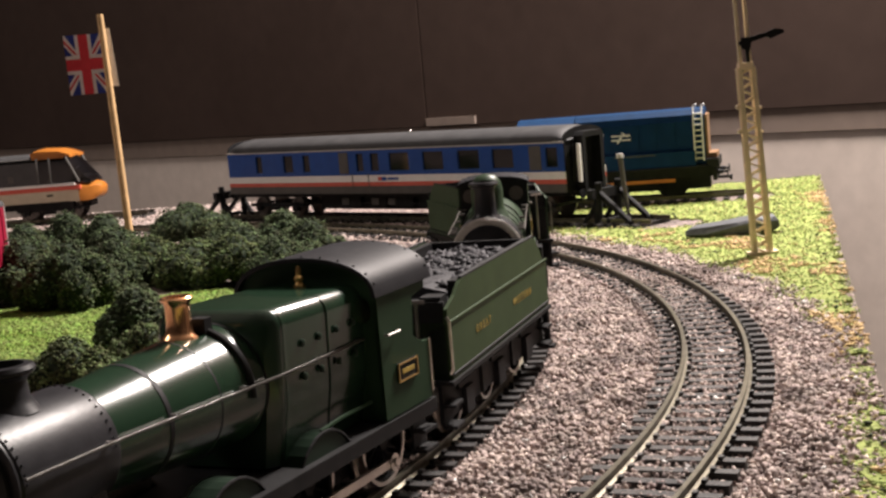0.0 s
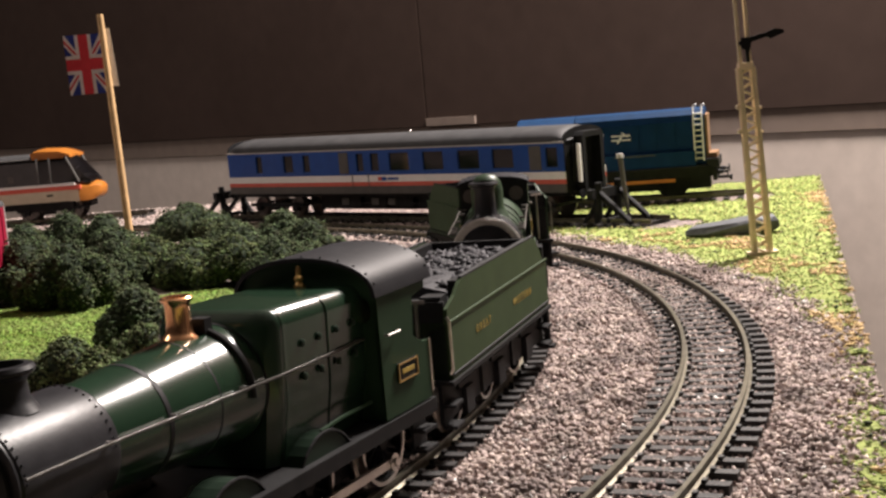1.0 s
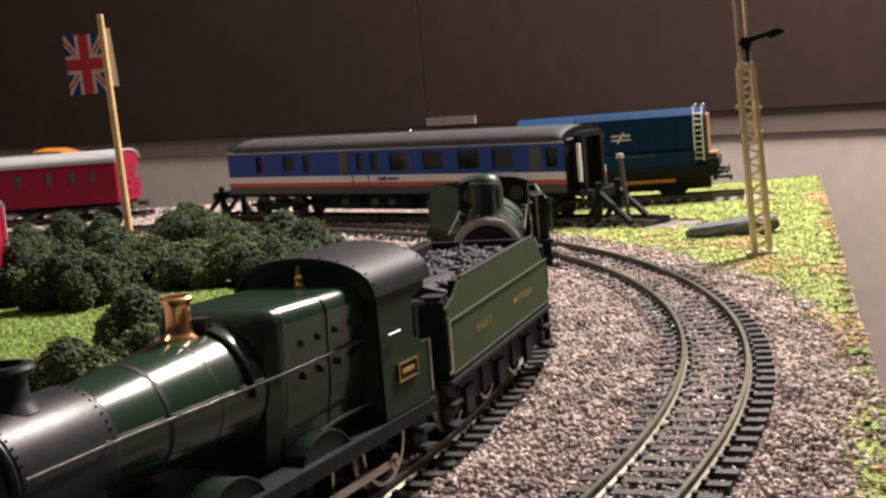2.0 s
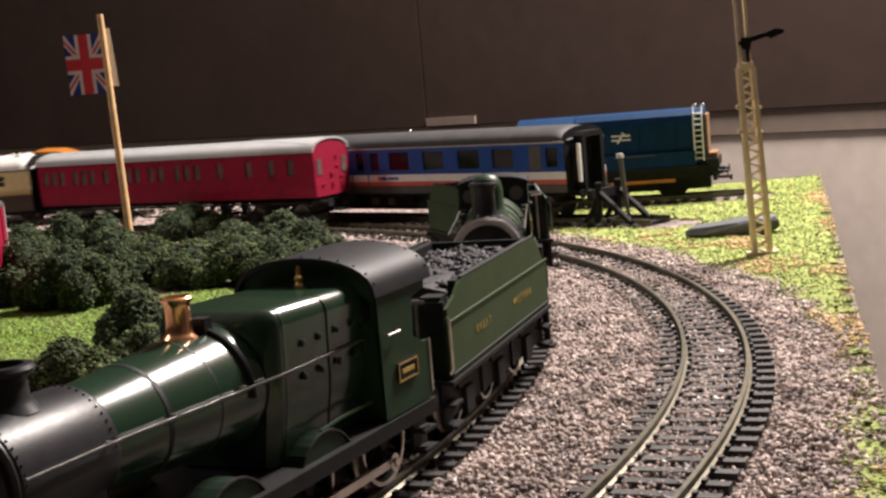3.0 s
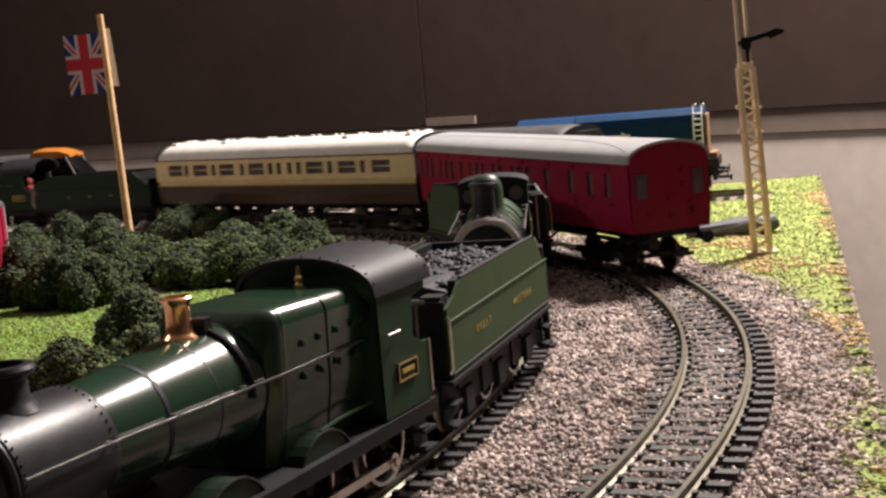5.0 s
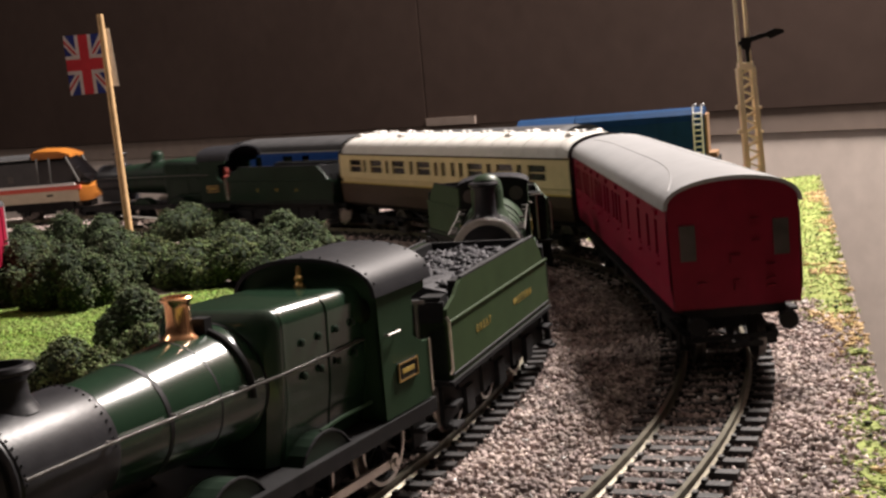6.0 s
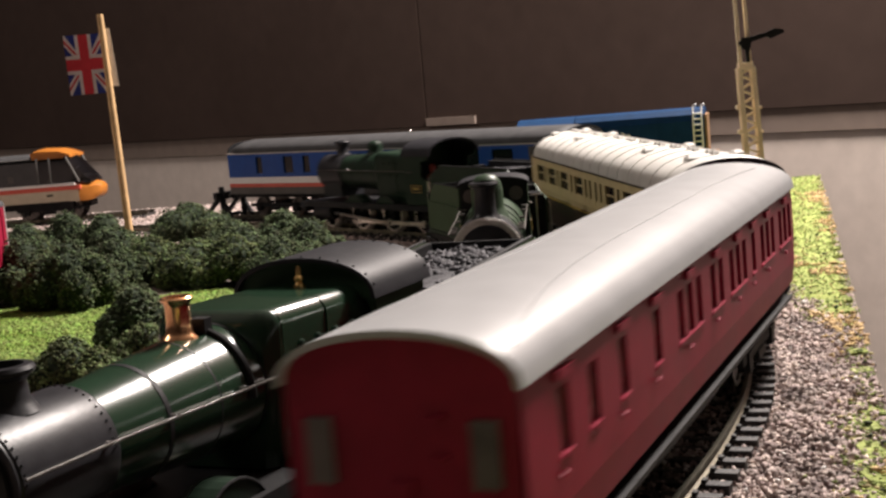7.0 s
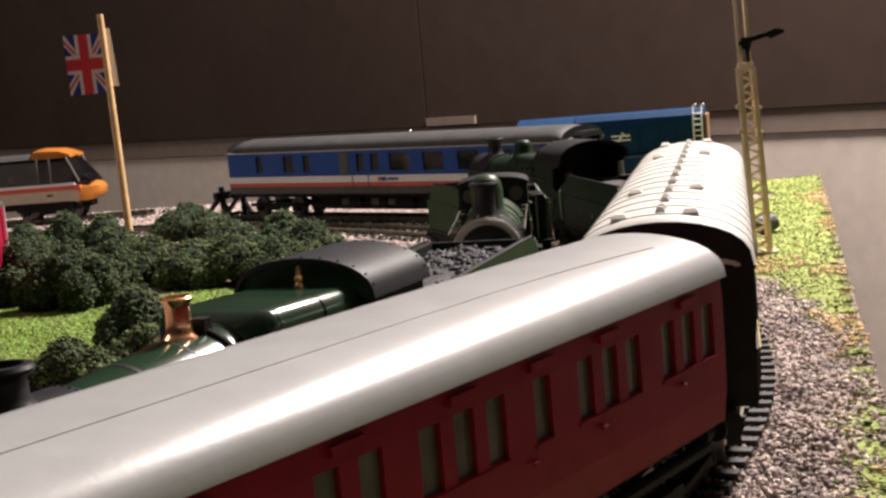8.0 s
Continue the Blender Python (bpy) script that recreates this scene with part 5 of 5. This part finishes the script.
def slate(m):
    t = thing("slate_stone", "flat dark grey slate lying on the grass", "stone", m=m)
    rng = np.random.default_rng(3)
    out = [(-26, -9), (-14, -12), (5, -11), (20, -9), (27, -4), (25, 6), (12, 11), (-6, 10), (-20, 8), (-27, 2)]
    rings = []
    for z, q in ((0, 0.93), (1.5, 1.0), (4.6, 0.98), (6.6, 0.9), (7.2, 0.78)):
        rings.append([(x * q * 0.8 + rng.uniform(-0.7, 0.7), y * q + rng.uniform(-0.7, 0.7), z * (0.75 + x / 120) + rng.uniform(-0.3, 0.3)) for x, y in out])
    part("slab", loft(fresh(), rings), SLATE, t, bevel=0.35)
    return t


def wagon(m):
    """The end of a red van at the rim of the view."""
    t = thing("goods_van", "weathered red goods van with white corner strip", "model wagon", m=m)
    L, W = 74.0, 31.0
    part("body", box(fresh(), -L / 2, L / 2, -W / 2, W / 2, 14, 40), RED, t, bevel=0.4)
    for s in (1, -1):
        for e in (1, -1):
            part("corner_strip", box(fresh(), *sorted((e * (L / 2 - 0.5), e * (L / 2 + 0.5))), *sorted((s * (W / 2 - 1.2), s * (W / 2 + 0.3))), 15, 41), SILVER_STRIP, t)
        for k in range(6):
            part("side_rib", box(fresh(), -L / 2 + 6 + k * 12, -L / 2 + 7.4 + k * 12, *sorted((s * W / 2, s * (W / 2 + 0.5))), 15, 39), RED, t)
        for x in (-20, 20):
            disc_wheel(t, x, s * 8.6)
        part("sole_bar", box(fresh(), -L / 2, L / 2, *sorted((s * 11, s * 13)), 9.5, 14), BLACK, t)
    part("roof", loft(fresh(), [[(x, y, z) for y, z in arch(W + 1, 40, 45) + arch(W - 1, 40, 44)[::-1]] for x in (-L / 2 - 0.5, L / 2 + 0.5)]), GREY_ROOF, t, smooth=35)
    for s in (1, -1):
        buffers(t, s * L / 2, 13, s)
    return t


# ---- laying out ----
SIDING = Line((-751.2, 1516.3), -43.2, [(1190, 0)], 0)
YARD = Line((-900, 1099), -6.0, [(900, 0)], 0)
SHUNT = Line((18.4, 840.5), -14.5, [(165, 0)], 0)

backing_panel(-1500, 449, 20, 1600)
backing_panel(451, 2900, 20, 1600)
strip = thing("pale_wood_strip", "short brown strip fixed at the foot of the dark board", "strip")
_a, _b = FOOT + WAY * 376 - OUT * 24.2, FOOT + WAY * 449 - OUT * 24.2
part("strip", slab(fresh(), [_a, _b, _b - OUT * 3, _a - OUT * 3], 20.5, 29.5, "z"), MID_BROWN, strip, bevel=0.8)
# mid-brown band between the dark boards and the paler lower wall
mid_strip = thing("mid_brown_strip", "low mid-brown strip below the dark boards", "strip")
_a, _b = FOOT - WAY * 1500 - OUT * 22, FOOT + WAY * 2900 - OUT * 22
part("strip", slab(fresh(), [_a, _b, _b + OUT * 21, _a + OUT * 21], -4.0, 19.7, "z"), MID_BROWN, mid_strip, bevel=0.4)
_a, _b = FOOT - WAY * 1500 - OUT * 20, FOOT + WAY * 2900 - OUT * 20
tagged(part("wall_north_lower", slab(fresh(), [_a, _b, _b + OUT * 19, _a + OUT * 19], -778, -4.4, "z"), WALL), "plain taupe painted lower wall", "wall", kind="structure")

red_train_coach = red_coach()
cream_train_coach = cream_coach()
train_loco = steam_loco("steam_locomotive", "dark green tender engine pushing the train backwards", DARK_GREEN, group="vehicles of the train", valve=None, dome=(48.0, 4.2, 7.0))
train_tender = tender("tender", "dark green tender lettered in gold, behind its engine", DARK_GREEN, ((-30, "G"), (-47, "W"), (-64, "R")), group="vehicles of the train", coal=300)

ENGINE = steam_loco("steam_locomotive", "glossy green tender engine with black smokebox, standing", LOCO_GREEN, pose(-0.0284, 0.2768, 0, 0, 0, -116.0), copper=False, fz=45.0, r0=11.4, valve=42.5, chimney=85.6, stack=0.72)
TENDER = tender("tender", "satin green coal tender lettered in gold, standing", TENDER_GREEN, ((-29, "GREAT"), (-66, "WESTERN")), pose(-0.0162, 0.3073, 0, 0, 0, -108.5))
SMALL = steam_loco("steam_locomotive", "dull green small tender engine with bright smokebox ring", OLD_GREEN, pose(0.0200, 0.506, 0, 0, 0, -94.5), front=77.0, joint=64.0, fire=24.0, r0=10.6, r1=10.6,
                   zc=26.2, belpaire=False, fz=41.5, cab=(25.5, 17.0, 41.0, 44.0), dome=(50.0, 5.3, 12.4), valve=None, chimney=71.5, stack=1.5, wheels=((4, 9), (30, 9), (58, 9)), pony=None, round_windows=True)
tender("tender", "dull green coal tender of the small engine", OLD_GREEN, (), pose(0.0295, 0.532, 0, 0, 0, -74.0), L=76.0, W=28.0, coal=300)
blue_coach(pose(-0.0222, 0.8318, 0, 0, 0, -43.2))
diesel_shunter(pose(0.1055, 0.818, 0, 0, 0, -14.5))
express_power_car(pose(-0.2465, 1.030, 0, 0, 0, -6.0))
wagon(pose(-0.2125, 0.60, 0, 0, 0, 95))

signal_post(133, 573, (0, -1.9))
flagpole((-178.8, 794.6, -4), (-181.5, 794.6, 132))
slate(pose(0.136, 0.642, -0.0022, 0, -1.5, -20))
post = thing("white_post", "thin pale plastic post beside the buffer stop", "post")
part("post", rod(fresh(), (98.2, 716, -4), (95.4, 716, 31.5), 0.8, 1.4, 8), GREY, post)
part("post_head", rod(fresh(), (95.4, 716, 31.2), (95.2, 716, 33.5), 2.1, 1.7, 8), SILVER_STRIP, post)
buffer_stop(pose(-0.1388, 0.9413, 0, 0, 0, 136.8))
buffer_stop(pose(0.0886, 0.7278, 0, 0, 0, -43.2))

for x, y, rx, h, mat in ((-151, 835, 21, 24, SHRUB), (-85, 749, 15, 21, SHRUB), (-226, 750, 18, 26, SHRUB), (-216, 801, 17, 24, SHRUB), (-190, 784, 17, 23, SHRUB), (-192, 629, 19, 29, SHRUB), (-163, 599, 19, 31, SHRUB),
                         (-153, 640, 15, 24, SHRUB), (-139, 662, 18, 23, SHRUB_B), (-116, 640, 19, 22, SHRUB_B), (-95, 628, 18, 24, SHRUB_B), (-76, 626, 17, 22, SHRUB), (-65, 680, 16, 20, SHRUB), (-111, 735, 18, 19, SHRUB),
                         (-121, 538, 10, 17, SHRUB), (-112, 490, 14, 20, SHRUB), (-119, 427, 14, 16, SHRUB_B), (-100, 455, 12, 15, SHRUB_B), (-165, 700, 18, 22, SHRUB), (-100, 690, 18, 20, SHRUB), (40, 694, 12, 9, SHRUB_B)):
    shrub(x, y, rx * 1.32, rx * 1.2, h, int(abs(x) + y), mat)

grass_sheet()
# scatter over the mats and the ballast
xy, rng = scatter(120000, -140, 250, 0, 920, 11)
d = MAIN.away(xy)
keep = (d < -30 - 6 * wobble(xy, 30) - 7 * wobble(xy, 9, 2) - 5 * rng.uniform(size=len(xy))) & clear_of_sidings(xy) & grassy(xy)
xy = xy[keep]
patch = wobble(xy, 60, 7.3) + 0.5 * wobble(xy, 14, 1.1)
rim = np.minimum(np.abs((xy[:, 0] - 245) - (xy[:, 1] - 883) * 0.255), 60)
near_post = np.hypot(xy[:, 0] - 128, (xy[:, 1] - 560) * 0.5)
bare = (patch + np.clip((22 - rim) / 22, 0, 1) * 0.5 + np.clip((38 - near_post) / 38, 0, 1) * 0.85 + 0.12 * rng.uniform(-1, 1, len(xy))) > 0.47
straw = ~bare & (rng.uniform(size=len(xy)) < 0.15)
fleck = ~bare & ~straw & (rng.uniform(size=len(xy)) < 0.018)
green = ~(bare | straw | fleck)
for name, mask, mat, label, lo, hi in (("grass_scatter", green, GRASS, "bright green grass scatter", 0.3, 0.7), ("foam_scatter", bare, TAN, "bare orange foam crumbs", 0.6, 1.3),
                                       ("straw_scatter", straw, STRAW, "straw-coloured scatter", 0.4, 0.9), ("leaf_scatter", fleck, DARK_FLECK, "dark leaf flecks", 0.5, 1.3)):
    q = xy[mask]
    z = -2.85 + 0.8 * wobble(q, 25, 3)
    tagged(crumbs(name, np.c_[q, z], rng.uniform(lo, hi, len(q)), mat, None, 21, 0.4, 0.5), label, "grass", kind="stuff")
# the small lawn inside the curve
xy, rng = scatter(30000, -235, -70, 455, 610, 31)
tagged(crumbs("lawn_scatter", np.c_[xy, -4.0 + 0.6 * wobble(xy, 20, 4)], rng.uniform(0.6, 1.3, len(xy)), LIME, None, 22, 0.4, 0.7), "lime green lawn scatter", "grass", kind="stuff")
# ballast
xy, rng = scatter(190000, -200, 150, 180, 900, 41)
d = MAIN.away(xy)
keep = ((d > -38 - 8 * wobble(xy, 20, 5) - 6 * rng.uniform(size=len(xy))) | ~grassy(xy)) & (d < 130)
far = np.clip((xy[:, 1] - 450) / 450, 0, 0.75)
keep &= rng.uniform(size=len(xy)) > far
xy, d = xy[keep], d[keep]
between = (np.abs(d) < 17.5) | (np.abs(d - 65) < 17.5)
# heaped over the sleepers on one stretch of the curve, sunk between them elsewhere, clear of their ends outside the rails
heap = np.clip(1 - np.abs(xy[:, 1] - 520) / 90, 0, 1) * (0.6 + 0.8 * wobble(xy, 16, 6))
side = np.where(np.abs(d) < 30, d, d - 65)
outer = between & (side < -8.5)
z = np.where(outer, -3.95, np.where(between, np.where(side > 8.5, -3.15, -2.95) + 0.7 * heap, -3.8)) + rng.uniform(-0.3, 0.5, len(xy)) + np.where(between, 0.15, 0.9) * wobble(xy, 30, 8) + np.where(between, 0, 0.5) * wobble(xy, 9, 4)
size = rng.uniform(0.5, 1.1, len(xy)) * np.where(between, 0.78, 1.0)
tagged(crumbs("ballast", np.c_[xy, z], size, BALLAST, None, 23, 0.5, 0.95), "loose pinkish-grey granite ballast", "ballast", kind="stuff")

back, rng2 = scatter(42000, -430, 60, 780, 1180, 51)
back = back[(MAIN.away(back) < 60) & (np.abs(SIDING.away(back)) > 3)]
tagged(crumbs("back_ballast", np.c_[back, -4.1 + 0.4 * wobble(back, 30, 8)], rng2.uniform(0.7, 1.4, len(back)), BALLAST, None, 25, 0.5, 0.8), "pinkish-grey ballast along the back tracks", "ballast", kind="stuff")
pale = rng.choice(len(xy), 420, replace=False)
tagged(crumbs("pale_ballast", np.c_[xy[pale], z[pale] + 0.5], rng.uniform(0.4, 1.0, 420), WHITE, None, 24, 0.5, 0.9), "scattered pale stones in the ballast", "ballast", kind="stuff")

track("main_track", "curved model track with worn rails on black sleepers", MAIN, -1450, 330)
track("inner_track", "curved inner model track with black sleepers", INNER, -480, 330)
track("siding_track", "straight siding track along the back", SIDING, 835, 1185)
track("yard_track", "straight yard track at the back", YARD, 20, 690)
track("shunting_track", "short shunting track beside the grass", SHUNT, 0, 164)

# ---- what moves: the train rolls backwards round the curve and stops ----
TRAIN = [(0.0, -1128.0), (1.5, -866.0), (2.8, -640.0), (3.5, -527.0), (4.0, -440.0), (4.5, -355.0), (6.0, -111.0), (6.5, -29.0), (6.6, -7.0), (7.0, 80.0), (7.5, 171.0), (7.75, 216.0), (7.85, 221.0), (8.0, 221.0)]


def train_at(t):
    ts, ss = [r[0] for r in TRAIN], [r[1] for r in TRAIN]
    return float(np.mean([np.interp(t + e, ts, ss) for e in (-0.1, -0.05, 0.0, 0.05, 0.1)]))


def motions():
    times = [k * 0.1 for k in range(81)]
    gap = 10.0
    cream_off = RED_L / 2 + gap + CREAM_L / 2
    tender_off = cream_off + CREAM_L / 2 + 9
    rows = {ob: [] for ob in (red_train_coach, cream_train_coach, train_loco, train_tender)}
    for t in times:
        s = train_at(t)
        rows[red_train_coach].append((t, MAIN.sit(s, 160)))
        rows[cream_train_coach].append((t, MAIN.sit(s - cream_off, 156)))
        turn = pose(0, 0, 0, 0, 0, 180)
        rows[train_tender].append((t, MAIN.sit(s - tender_off - 47, 56) @ turn @ pose(0.047, 0, 0)))
        rows[train_loco].append((t, MAIN.sit(s - tender_off - 94 - 44, 60) @ turn @ pose(-0.022, 0, 0)))
    for ob, r in rows.items():
        walk(ob, r)


motions()
